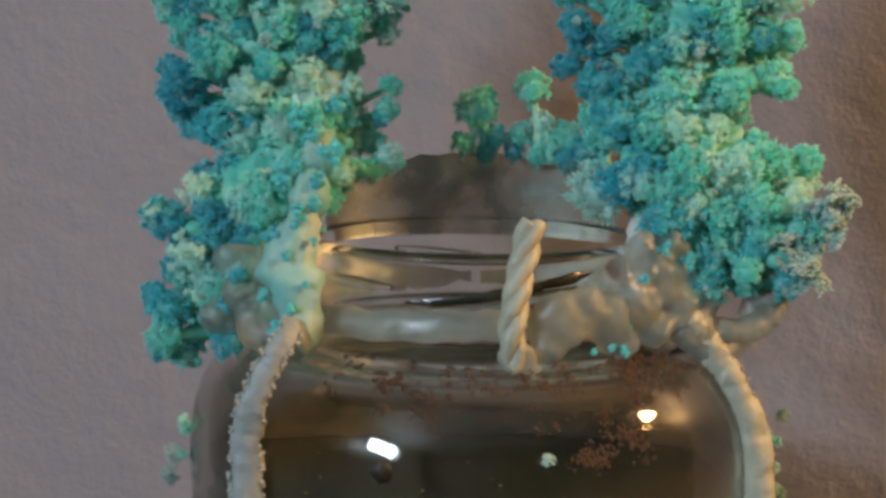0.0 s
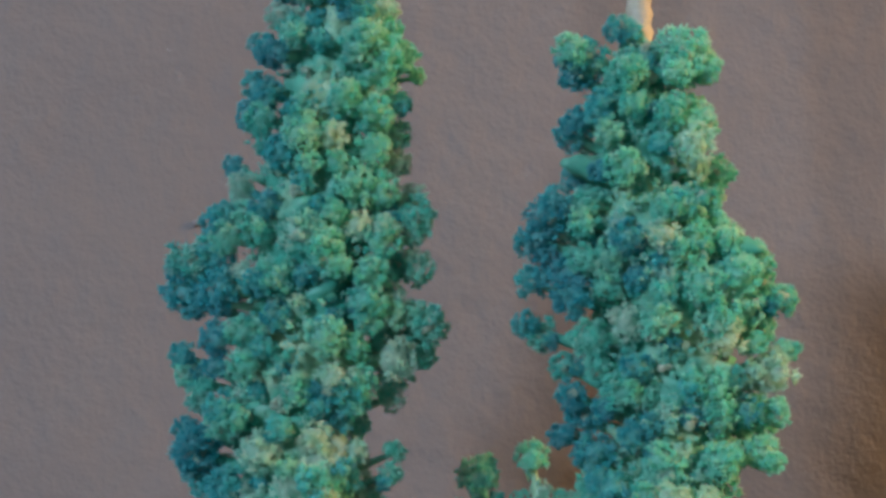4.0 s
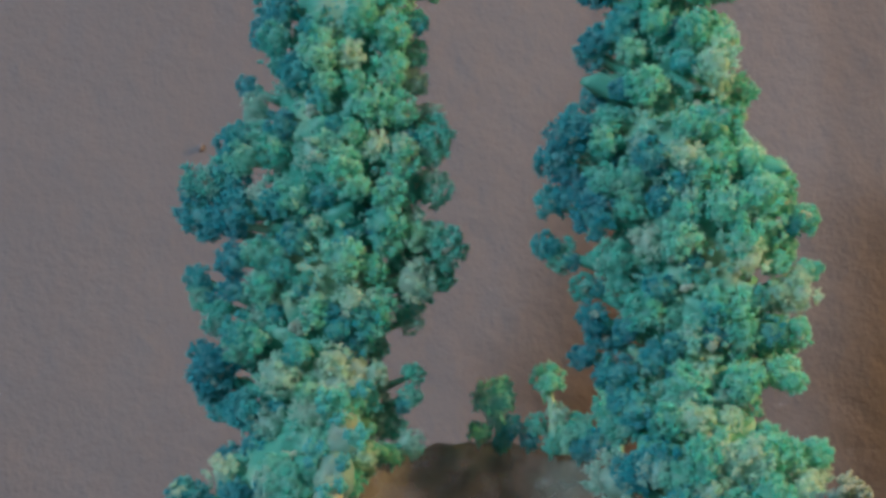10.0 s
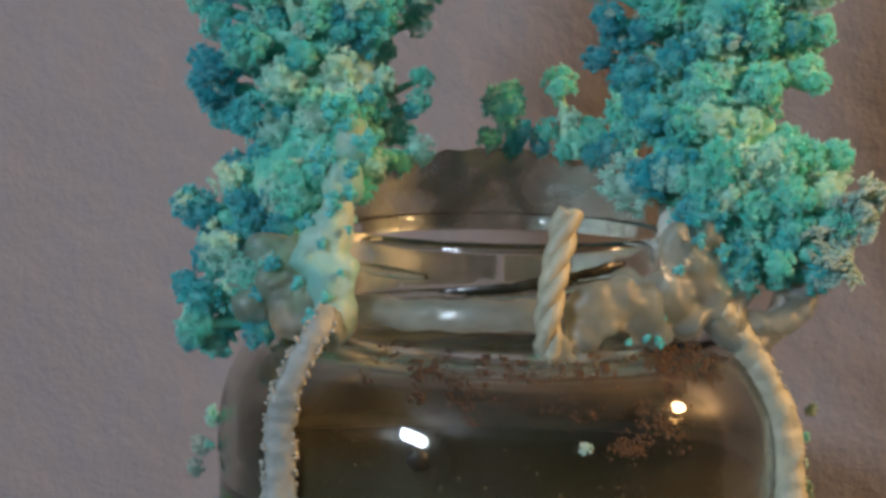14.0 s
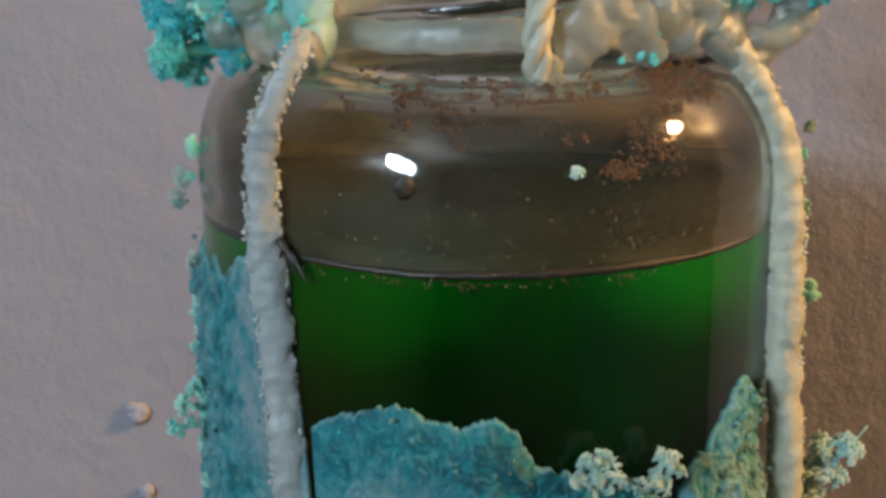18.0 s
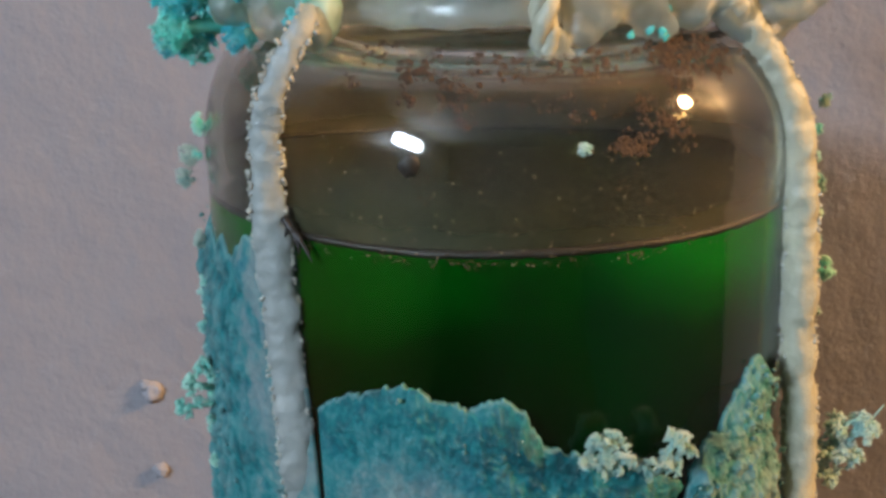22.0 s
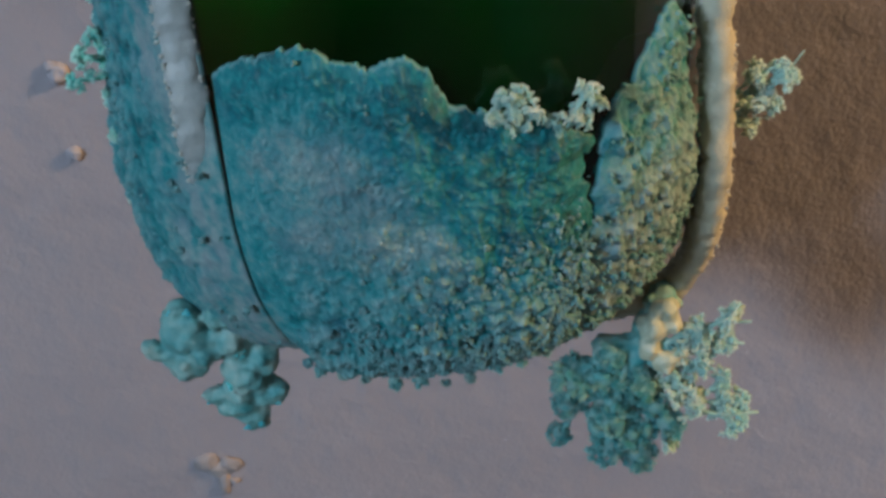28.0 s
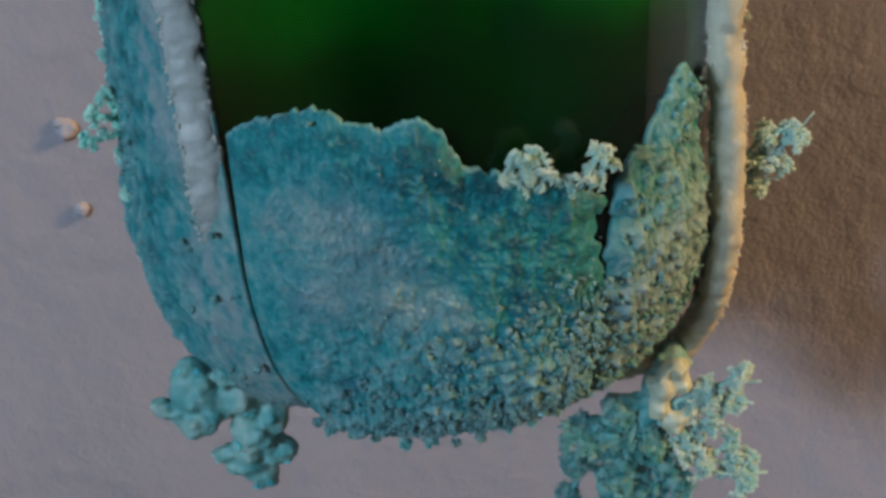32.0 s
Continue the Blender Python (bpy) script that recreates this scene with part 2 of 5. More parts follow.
MAT_CORE = waxy("salt_green", (0.05, 0.40, 0.33), (0.12, 0.48, 0.36), (0.55, 0.68, 0.42), 0.5, 75.0, 0.2)
MAT_SALT = waxy("salt_white", (0.277, 0.326, 0.290), (0.317, 0.360, 0.310), (0.409, 0.415, 0.323), 0.42, 110.0, 0.45)
MAT_SALT.node_tree.nodes["Principled BSDF"].inputs["Subsurface Weight"].default_value = 0.7
MAT_SALT.node_tree.nodes["Principled BSDF"].inputs["Transmission Weight"].default_value = 0.5
MAT_CREAM = waxy("salt_cream", (0.240, 0.320, 0.256), (0.352, 0.368, 0.256), (0.464, 0.440, 0.288), 0.45, 120.0, 0.15)
MAT_STEM = waxy("salt_pale_green", (0.15, 0.44, 0.41), (0.30, 0.50, 0.44), (0.50, 0.56, 0.44), 0.55, 90.0, 0.34)
MAT_STRING = waxy("string_white", (0.368, 0.376, 0.336), (0.440, 0.440, 0.384), (0.528, 0.504, 0.416), 0.55, 200.0)
MAT_SLING = waxy("sling_string_grey", (0.189, 0.221, 0.210), (0.235, 0.262, 0.248), (0.287, 0.307, 0.277), 0.5, 160.0)
# cream copy of the string's colour, brightened with the lamp's warm light
MAT_SLING_CREAM_LIT = waxy("sling_string_cream_lit", (0.261, 0.266, 0.202), (0.314, 0.314, 0.230), (0.373, 0.355, 0.248), 0.5, 160.0)
MAT_GRAIN = plain("salt_grain", (0.33, 0.34, 0.29), 0.6, 0, 300.0, 0.2)
MAT_FILM = creep_mat()
MAT_SPLASH = waxy("dried_salt", (0.180, 0.168, 0.162), (0.216, 0.198, 0.192), (0.240, 0.222, 0.210), 0.6)
MAT_GLASS = glass("jar_glass", (0.51, 0.50, 0.415), 0.012)
MAT_LIQUID = liquid_mat()
MAT_LUMP = plain("white_paint_lump", (0.25, 0.245, 0.26), 0.7)
MAT_RUST = plain("rust_brown", (0.050, 0.022, 0.004), 0.8, 0, 900.0, 0.7)
MAT_DARK = plain("near_black", (0.012, 0.010, 0.008), 0.5, 0, 400.0, 0.5)
MAT_THREAD_REFLECTION = plain("olive_thread_reflection", (0.022, 0.024, 0.014), 0.25, 0, 300.0, 0.6)
MAT_SURFACE = plain("liquid_surface", (0.014, 0.022, 0.008), 0.2, 0, 300.0, 0.5, 0.0001)
MAT_TAN = plain("tan_dust", (0.10, 0.08, 0.045), 0.8, 0, 900.0, 0.4)
MAT_HAZE = film_mat()

# ---- geometry helpers: places in millimetres round the jar, z from the liquid's level ----
LEVEL = 1.40
JX = 0.8           # the jar's axis, mm
rng = random.Random(7)


def mm(x, y, z):
    return Vector((x / 1000, y / 1000, LEVEL + z / 1000))


def mesh_of(name, verts, faces, material, tips=None, smooth=True):
    me = bpy.data.meshes.new(name)
    me.from_pydata([tuple(v) for v in verts], [], [tuple(int(i) for i in f) for f in faces])
    me.materials.append(material)
    if smooth:
        me.polygons.foreach_set("use_smooth", [True] * len(me.polygons))
    if tips is not None:
        a = me.attributes.new("tip", "FLOAT", "POINT")
        a.data.foreach_set("value", np.asarray(tips, dtype=np.float32))
    me.update()
    return me


def part(name, me, parent, label=""):
    ob = new(name, me)
    ob.parent = parent
    if label:
        ob["label"] = label
    return ob


def empty(name, at, label, category, group=""):
    ob = new(name)
    ob.location = at
    ob.empty_display_size = 0.01
    return tagged(ob, label, category, group)


def ico(sub):
    bm = bmesh.new()
    bmesh.ops.create_icosphere(bm, subdivisions=sub, radius=1.0)
    v = np.array([p.co[:] for p in bm.verts])
    f = np.array([[q.index for q in g.verts] for g in bm.faces])
    bm.free()
    return v, f


ICO1, ICO2, ICO3 = ico(1), ico(2), ico(3)
FING_V = np.array([(0, 0, -0.3), (1, 0, 0.45), (0, 1, 0.55), (-1, 0, 0.45), (0, -1, 0.55), (0, 0, 1.0)])
FING_F = np.array([(0, 2, 1), (0, 3, 2), (0, 4, 3), (0, 1, 4), (5, 1, 2), (5, 2, 3), (5, 3, 4), (5, 4, 1)])


def unit(v):
    v = np.asarray(v, float)
    return v / (np.linalg.norm(v) + 1e-9)


def basis(d):
    d = unit(d)
    a = np.array((0.0, 0.0, 1.0)) if abs(d[2]) < 0.9 else np.array((1.0, 0.0, 0.0))
    x = unit(np.cross(a, d))
    return np.stack([x, np.cross(d, x), d], 1)


def rand_dir(r):
    z = r.uniform(-1, 1)
    a = r.uniform(0, 2 * math.pi)
    s = math.sqrt(1 - z * z)
    return np.array((s * math.cos(a), s * math.sin(a), z))


class Soup:
    """Gathers many small pieces into one mesh."""

    def __init__(self):
        self.v, self.f, self.t, self.n = [], [], [], 0

    def add(self, v, f, t):
        self.v.append(v)
        self.f.append(np.asarray(f) + self.n)
        self.t.append(np.broadcast_to(np.asarray(t, float), (len(v),)))
        self.n += len(v)

    def finger(self, at, d, length, width, t0=0.2, t1=1.0, r=rng):
        b = basis(d)
        v = FING_V * (width, width, length)
        v = v @ b.T + at
        self.add(v, FING_F, (t0, t0 + 0.5 * (t1 - t0), t0 + 0.6 * (t1 - t0), t0 + 0.5 * (t1 - t0), t0 + 0.6 * (t1 - t0), t1))

    def ball(self, at, rad, t=0.0, level=ICO1, rough=0.18, r=rng):
        k = 1 + rough * (np.array([r.random() for _ in level[0]]) * 2 - 1)
        self.add(level[0] * (rad * k)[:, None] + at, level[1], t)

    def mesh(self, name, material):
        tris = np.concatenate(self.f)
        return mesh_of(name, np.concatenate(self.v), tris, material, np.concatenate(self.t))


def frond(s, at, d, size, r, depth, t, w=1.0):
    """A small branching frond: a stem that forks into shorter twigs with knobbly ends."""
    end = at + d * size
    s.finger(at, d, size * 1.15, size * 0.2 * w, t, min(1.0, t + 0.35), r)
    if depth == 0:
        for _ in range(6):
            e = unit(d + 1.0 * rand_dir(r))
            s.finger(end - d * size * 0.3, e, size * 0.75, size * 0.22 * w, t + 0.2, 1.0, r)
        return
    for _ in range(4):
        e = unit(d + 1.0 * rand_dir(r))
        frond(s, at + d * size * r.uniform(0.45, 0.95), e, size * 0.68, r, depth - 1, t + 0.2, w)


def clump_mesh(name, seed, material, lobes=13, fingers=22, spread=1.0):
    """A cauliflower clump of unit size, growing along +z."""
    r = random.Random(seed)
    s = Soup()
    s.ball(np.array((0, 0, -0.05)), 0.46, 0.0, ICO2, 0.2, r)
    s.finger(np.array((0, 0, 0.0)), np.array((0, 0, -1.0)), 1.15, 0.30, 0.1, 0.2, r)
    for i in range(lobes):
        d = rand_dir(r)
        d[2] = abs(d[2]) * 0.9 if r.random() < 0.75 else d[2] * 0.6
        d = unit(d * (spread, spread, 1))
        c = d * r.uniform(0.42, 0.66)
        rad = r.uniform(0.18, 0.30)
        s.ball(c, rad, 0.12, ICO1, 0.2, r)
        for _ in range(fingers):
            e = unit(d * 0.55 + rand_dir(r))
            s.finger(c + e * rad * 0.72, unit(e + 0.35 * rand_dir(r)), r.uniform(0.10, 0.24), r.uniform(0.045, 0.085), 0.12, r.uniform(0.3, 1.0), r)
    return s.mesh(name, material)


def rosette_mesh(name, seed, material, heads=34, fingers=19, fine=1.0):
    """A round cluster of small crumbly crystal heads of unit size, growing along +z."""
    r = random.Random(seed)
    s = Soup()
    s.ball(np.array((0, 0, -0.08)), 0.56, 0.05, ICO2, 0.16, r)
    s.finger(np.array((0, 0, 0.0)), np.array((0, 0, -1.0)), 1.3, 0.30, 0.05, 0.15, r)
    for i in range(heads):
        z = 1 - 1.55 * (i + 0.5) / heads
        a = 2.399963 * i + r.uniform(-0.5, 0.5)
        k = math.sqrt(max(0.0, 1 - z * z))
        d = unit(np.array((k * math.cos(a), k * math.sin(a), z)) + 0.22 * rand_dir(r))
        c = d * r.uniform(0.56, 0.80)
        rad = r.uniform(0.07, 0.125)
        bright = r.choice((0.25, 0.45, 0.7, 1.0))
        s.ball(c, rad, 0.12 + 0.2 * bright, ICO1, 0.25, r)
        for _ in range(fingers):
            e = unit(d * 0.7 + rand_dir(r))
            s.finger(c + e * rad * 0.75, unit(e + 0.3 * rand_dir(r)), r.uniform(0.13, 0.30), r.uniform(0.026, 0.046) * fine, 0.15 + 0.2 * bright, bright * r.uniform(0.5, 1.0), r)
    return s.mesh(name, material)


def tuft_mesh(name, seed, material, stems=9, size=0.40, cone=1.0, w=1.0):
    """An open tuft of branching fronds of unit size, growing along +z."""
    r = random.Random(seed)
    s = Soup()
    for _ in range(stems):
        d = unit(np.array((0, 0, 1.0)) + cone * rand_dir(r))
        frond(s, np.zeros(3), d, size * r.uniform(0.7, 1.1), r, 2, 0.0, w)
    s.ball(np.zeros(3), 0.16, 0.0, ICO1, 0.2, r)
    return s.mesh(name, material)


def turn_to(at, d, size, r):
    """Pose that lays +z along d, with a chance spin and slight squash."""
    q = Vector(d).to_track_quat("Z", "Y").to_matrix().to_4x4()
    q = q @ Matrix.Rotation(r.uniform(0, 6.283), 4, "Z")
    k = size / 1000
    return Matrix.Translation(at) @ q @ Matrix.Diagonal((k * r.uniform(0.9, 1.1), k * r.uniform(0.9, 1.1), k * r.uniform(0.9, 1.15), 1))


def put(name, me, parent, at, d, size, r, label=""):
    ob = part(name, me, parent, label)
    ob.matrix_basis = parent.matrix_basis.inverted() @ turn_to(at, d, size, r)
    return ob


def spline(pts, n):
    """Smooth line through pts (Catmull-Rom), n points."""
    p = np.array(pts, float)
    p = np.vstack([2 * p[0] - p[1], p, 2 * p[-1] - p[-2]])
    out = []
    m = len(p) - 3
    for u in np.linspace(0, m - 1e-6, n):
        i = int(u)
        t = u - i
        a, b, c, d = p[i:i + 4]
        out.append(0.5 * (2 * b + (c - a) * t + (2 * a - 5 * b + 4 * c - d) * t * t + (3 * b - a - 3 * c + d) * t ** 3))
    return np.array(out)


def tube(path, radius, seg=12, lump=0.0, lump_scale=0.6, seed=0, flat=None, caps=True):
    """A tube along a path in mm, its radius a number or one for each point, roughened by noise. Returns verts in mm and faces."""
    n = len(path)
    rad = np.broadcast_to(np.asarray(radius, float), (n,))
    tan = np.gradient(path, axis=0)
    ref = np.array((0.0, -1.0, 0.03))
    v, f = [], []
    for i in range(n):
        t = unit(tan[i])
        x = unit(ref - t * np.dot(ref, t))
        y = np.cross(t, x)
        for k in range(seg):
            a = 2 * math.pi * k / seg
            d = x * math.cos(a) * (flat or 1.0) + y * math.sin(a)
            q = path[i] + d * rad[i]
            if lump:
                w = noise.fractal(Vector(q) * lump_scale + Vector((seed * 7.3, 0, 0)), 1.0, 2.0, 3)
                q = q + d * rad[i] * lump * w
            v.append(q)
    for i in range(n - 1):
        for k in range(seg):
            a, b = i * seg + k, i * seg + (k + 1) % seg
            f.append((a, b, b + seg, a + seg))
    if caps:
        f.append(tuple(range(seg))[::-1])
        f.append(tuple(range((n - 1) * seg, n * seg)))
    return np.array(v), f


def to_m(v):
    v = np.asarray(v, float) / 1000
    v[:, 2] += LEVEL
    return v


def local(ob, v):
    return v - np.array(ob.location[:])


# ---- the room ----
def box(bm, x0, x1, y0, y1, z0, z1):
    vs = [bm.verts.new(p) for p in ((x0, y0, z0), (x1, y0, z0), (x1, y1, z0), (x0, y1, z0), (x0, y0, z1), (x1, y0, z1), (x1, y1, z1), (x0, y1, z1))]
    for q in ((3, 2, 1, 0), (4, 5, 6, 7), (0, 1, 5, 4), (1, 2, 6, 5), (2, 3, 7, 6), (3, 0, 4, 7)):
        bm.faces.new([vs[i] for i in q])


def boxes(name, material, list_, parent=None):
    bm = bmesh.new()
    for b in list_:
        box(bm, *b)
    me = bpy.data.meshes.new(name)
    bm.to_mesh(me)
    bm.free()
    me.materials.append(material)
    ob = new(name, me)
    ob.parent = parent
    return ob


WALL_Y = 0.0786


def wall_relief():
    """Back wall: roughly rendered and painted, finely uneven round the jar."""
    step = 0.0013
    xs = np.concatenate([np.linspace(WIN[0], -0.19, 12), np.arange(-0.18, 0.18, step), np.linspace(0.19, 1.9, 12)])
    zs = np.concatenate([np.linspace(0.0, 1.17, 8), np.arange(1.18, 1.62, step), np.linspace(1.63, 2.90, 8)])
    v, f = [], []
    nx = len(xs)
    for z in zs:
        for x in xs:
            y = 0.0
            if abs(x) < 0.185 and 1.175 < z < 1.625:
                a = noise.noise(Vector((x * 210, 0.3, z * 210)))
                b = noise.noise(Vector((x * 95, 4.1, z * 95)))
                c = noise.noise(Vector((x * 30, 8.7, z * 30)))
                y = 0.00015 * a + 0.00017 * b + 0.0003 * c
            v.append((x, WALL_Y - y, z))
    for j in range(len(zs) - 1):
        o = j * nx
        f += [(o + i, o + i + 1, o + i + 1 + nx, o + i + nx) for i in range(nx - 1)]
    me = mesh_of("wall_back", v, f, MAT_WALL)
    ob = new("wall_back", me)
    tagged(ob, "roughly textured off-white painted wall behind the jar", "wall", kind="structure")
    slab = boxes("wall_core", MAT_ROOM, [(WIN[0] - 0.1, 2.0, WALL_Y + 0.01, WALL_Y + 0.14, 0.0, 2.90)], ob)
    return ob


def room():
    w = wall_relief()
    x0, x1, y0, y1, z1 = WIN[0], 1.9, -4.2, WALL_Y, 2.90
    tagged(boxes("floor", MAT_FLOOR, [(x0 - 0.1, x1 + 0.1, y0 - 0.1, y1 + 0.14, -0.1, -0.002)]), "brown wooden floor of the room", "floor", kind="structure")
    tagged(boxes("ceiling", MAT_ROOM, [(x0 - 0.1, x1 + 0.1, y0 - 0.1, y1 + 0.14, z1 + 0.002, z1 + 0.1)]), "plain matt ceiling of the room", "ceiling", kind="structure")
    tagged(boxes("wall_front", MAT_ROOM_DIM_FRONT, [(x0, x1, y0 - 0.1, y0 - 0.002, 0, z1)]), "plain unseen wall facing the jar, darkened to dim its reflection", "wall", kind="structure")
    tagged(boxes("wall_right", MAT_ROOM_DIM_SIDE, [(x1 + 0.002, x1 + 0.1, y0, y1, 0, z1)]), "plain unseen side wall by the lamp, darkened to dim its reflection", "wall", kind="structure")
    cy, cz, hw, hh = WIN[1], WIN[2], WIN[3] / 2, WIN[4] / 2
    a, b, c, d = cy - hw, cy + hw, cz - hh, cz + hh
    tagged(boxes("wall_left", MAT_ROOM, [(x0 - 0.1, x0 - 0.002, y0, a, 0, z1), (x0 - 0.1, x0 - 0.002, b, y1, 0, z1), (x0 - 0.1, x0 - 0.002, a, b, 0, c), (x0 - 0.1, x0 - 0.002, a, b, d, z1)]), "plain side wall with a window", "wall", kind="structure")
    win = new("window_1")
    win.location = (x0, cy, cz)
    tagged(win, "white-framed window letting in cool daylight", "window", kind="structure")
    t = 0.04
    boxes("window_frame", MAT_FRAME, [(-0.05, 0.0, -hw, -hw + t, -hh, hh), (-0.05, 0.0, hw - t, hw, -hh, hh), (-0.05, 0.0, -hw + t, hw - t, -hh, -hh + t), (-0.05, 0.0, -hw + t, hw - t, hh - t, hh)], win)
    boxes("window_sill", MAT_FRAME, [(0.0, 0.09, -hw - 0.05, hw + 0.05, -hh - 0.03, -hh)], win)
    lamp = empty("wall_lamp", (LAMP[0], WALL_Y, LAMP[2] - 0.16), "small warm lamp bulb on a brass wall bracket", "lamp")
    bm = bmesh.new()
    bmesh.ops.create_cone(bm, cap_ends=True, segments=24, radius1=0.05, radius2=0.045, depth=0.015, matrix=pose(0, -0.0085, 0, 90))
    me = bpy.data.meshes.new("mount")
    bm.to_mesh(me)
    bm.free()
    me.materials.append(MAT_BRASS)
    part("mount", me, lamp)
    reach = (WALL_Y - LAMP[1]) * 1000
    v, f = tube(spline([(0, -14, 0), (0, -0.4 * reach, -10), (0, -reach, 20), (0, -reach, 70)], 20), 6, 10)
    part("bracket", mesh_of("bracket", v / 1000, f, MAT_BRASS), lamp)
    bm = bmesh.new()
    bmesh.ops.create_cone(bm, cap_ends=True, segments=20, radius1=0.012, radius2=0.018, depth=0.035, matrix=pose(0, LAMP[1] - WALL_Y, 0.09))
    me = bpy.data.meshes.new("socket")
    bm.to_mesh(me)
    bm.free()
    me.materials.append(MAT_BRASS)
    part("socket", me, lamp)


room()


# ---- the jar ----
OUTER = [(0, -74), (20, -74), (28, -73.2), (34, -71), (39, -66.5), (42.3, -60), (44.2, -52), (45, -42), (45, -20), (45, 0), (45.3, 6), (45.2, 10), (44.6, 14.2), (43.4, 18.2), (41.4, 22.0),
         (38.8, 24.8), (35, 26.6), (31.5, 27.3), (29.2, 28.4), (28.2, 30.5), (27.8, 33), (27.8, 39), (27.5, 40.6), (26.6, 41.2)]


def inner_profile():
    out = [(25.6, 41.0), (25.0, 39.6), (25.0, 31), (25.6, 28.5), (27.5, 26.0), (31, 24.4), (35, 23.6), (38, 22.0), (40.0, 19.3), (41.5, 16.3), (42.3, 13), (42.7, 8), (42.5, 0), (42.5, -42), (41.7, -52), (39.6, -59), (36, -65), (31, -68.5), (25, -70), (0, -70)]
    return out


def lathe(profile, seg=112):
    v, f = [], []
    n = len(profile)
    for k in range(seg):
        a = 2 * math.pi * k / seg
        for r_, z in profile:
            v.append((r_ * math.sin(a), -r_ * math.cos(a), z))
    for k in range(seg):
        o, p = k * n, ((k + 1) % seg) * n
        for i in range(n - 1):
            f.append((o + i, p + i, p + i + 1, o + i + 1))
    return np.array(v, float), f


def smooth_profile(pr, n):
    return [tuple(p) for p in spline([(a, b) for a, b in pr], n)]


def lathe_mesh(name, pr, material):
    v, f = lathe(pr)
    me = mesh_of(name, v / 1000, f, material)
    bm = bmesh.new()
    bm.from_mesh(me)
    bmesh.ops.remove_doubles(bm, verts=bm.verts, dist=1e-6)
    bmesh.ops.recalc_face_normals(bm, faces=bm.faces)
    bm.to_mesh(me)
    bm.free()
    me.polygons.foreach_set("use_smooth", [True] * len(me.polygons))
    return me


def out_r(z):
    """Outer radius of the jar at height z (mm), above its bottom curve."""
    zs = [p[1] for p in OUTER]
    rs = [p[0] for p in OUTER]
    return float(np.interp(z, zs[1:], rs[1:]))


def build_jar():
    jar = empty("glass_jar", mm(JX, 0, -74), "round clear glass jar hung in string, stained and crusted with salt", "jar")
    off = np.array((0, 0, 0.074))
    pr = smooth_profile(OUTER, 90)
    pr[0] = (0.0, pr[0][1])
    inn = smooth_profile(inner_profile(), 80)
    inn[-1] = (0.0, inn[-1][1])
    me = lathe_mesh("glass_wall", pr + inn, MAT_GLASS)
    me.transform(Matrix.Translation(off))
    g = part("glass_wall", me, jar, "clear stained glass")
    g.visible_shadow = False
    # raised thread lugs round the neck
    for a0, a1, z0, z1 in ((-14, 34, 33.2, 36.0), (-58, -26, 36.5, 36.0), (70, 120, 33, 36), (160, 210, 33, 36), (250, 300, 33, 36)):
        pts = [((27.9) * math.sin(radians(a)), -27.9 * math.cos(radians(a)), np.interp(a, (a0, a1), (z0, z1))) for a in np.linspace(a0, a1, 16)]
        w = 0.9 * np.sin(np.linspace(0.15, math.pi - 0.15, 30)) ** 0.5
        v, f = tube(spline(pts, 30), w, 10)
        me = mesh_of("thread_lug", v / 1000, f, MAT_GLASS)
        me.transform(Matrix.Translation(off))
        part("thread_lug", me, g)
    lp = [(0, 1.3), (36, 1.3), (42.0, 1.3), (42.75, 1.3), (42.75, -1.0), (42.75, -42), (41.9, -52.1), (39.8, -59.2), (36.1, -65.2), (31, -68.7), (25, -70.2), (0, -70.2)]
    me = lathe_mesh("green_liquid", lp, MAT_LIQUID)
    me.transform(Matrix.Translation((0, 0, 0.0702)))
    me.materials.append(MAT_SURFACE)
    me.set_sharp_from_angle(angle=radians(40))
    # top face painted darker, for the dark look and reflection seen from above
    for q in me.polygons:
        if q.center.z > 0.0708 and abs(q.normal.z) > 0.8:
            q.material_index = 1
    ob = new("green_liquid", me)
    ob.location = mm(JX, 0, -70.2)
    tagged(ob, "dark green copper-salt liquid half filling the jar", "liquid")
    # dark ring added for the meniscus line where the liquid meets the glass
    pts = [(42.4 * math.sin(a), -42.4 * math.cos(a), 0.30 + 0.15 * math.sin(5 * a)) for a in np.linspace(0, 2 * math.pi, 240)]
    v, f = tube(np.array(pts), 0.65, 8, 0.4, 0.9, 3, caps=False)
    ring = new("meniscus_ring", mesh_of("meniscus_ring", v / 1000, f, MAT_DARK))
    ring.location = mm(JX, 0, 1.3)
    tagged(ring, "dark meniscus line at the liquid's edge", "residue")
    # dark strip painting the reflection that the glass thread shows
    aa = np.linspace(-22, 36, 40)
    pts = np.array([(28.3 * math.sin(radians(q)), -28.3 * math.cos(radians(q)), np.interp(q, (-22, 0, 36), (34.0, 35.0, 38.2))) for q in aa])
    v, f = tube(pts, np.interp(aa, (-22, -16, 0, 30, 36), (0.15, 0.6, 0.85, 0.75, 0.2)), 10, 0.3, 0.5, 8, flat=0.35)
    ob = new("thread_reflection", mesh_of("thread_reflection", v / 1000, f, MAT_THREAD_REFLECTION))
    ob.location = mm(JX, 0, 0)
    tagged(ob, "dark olive strip standing for the reflection in the jar's glass thread", "residue")
    return jar


build_jar()


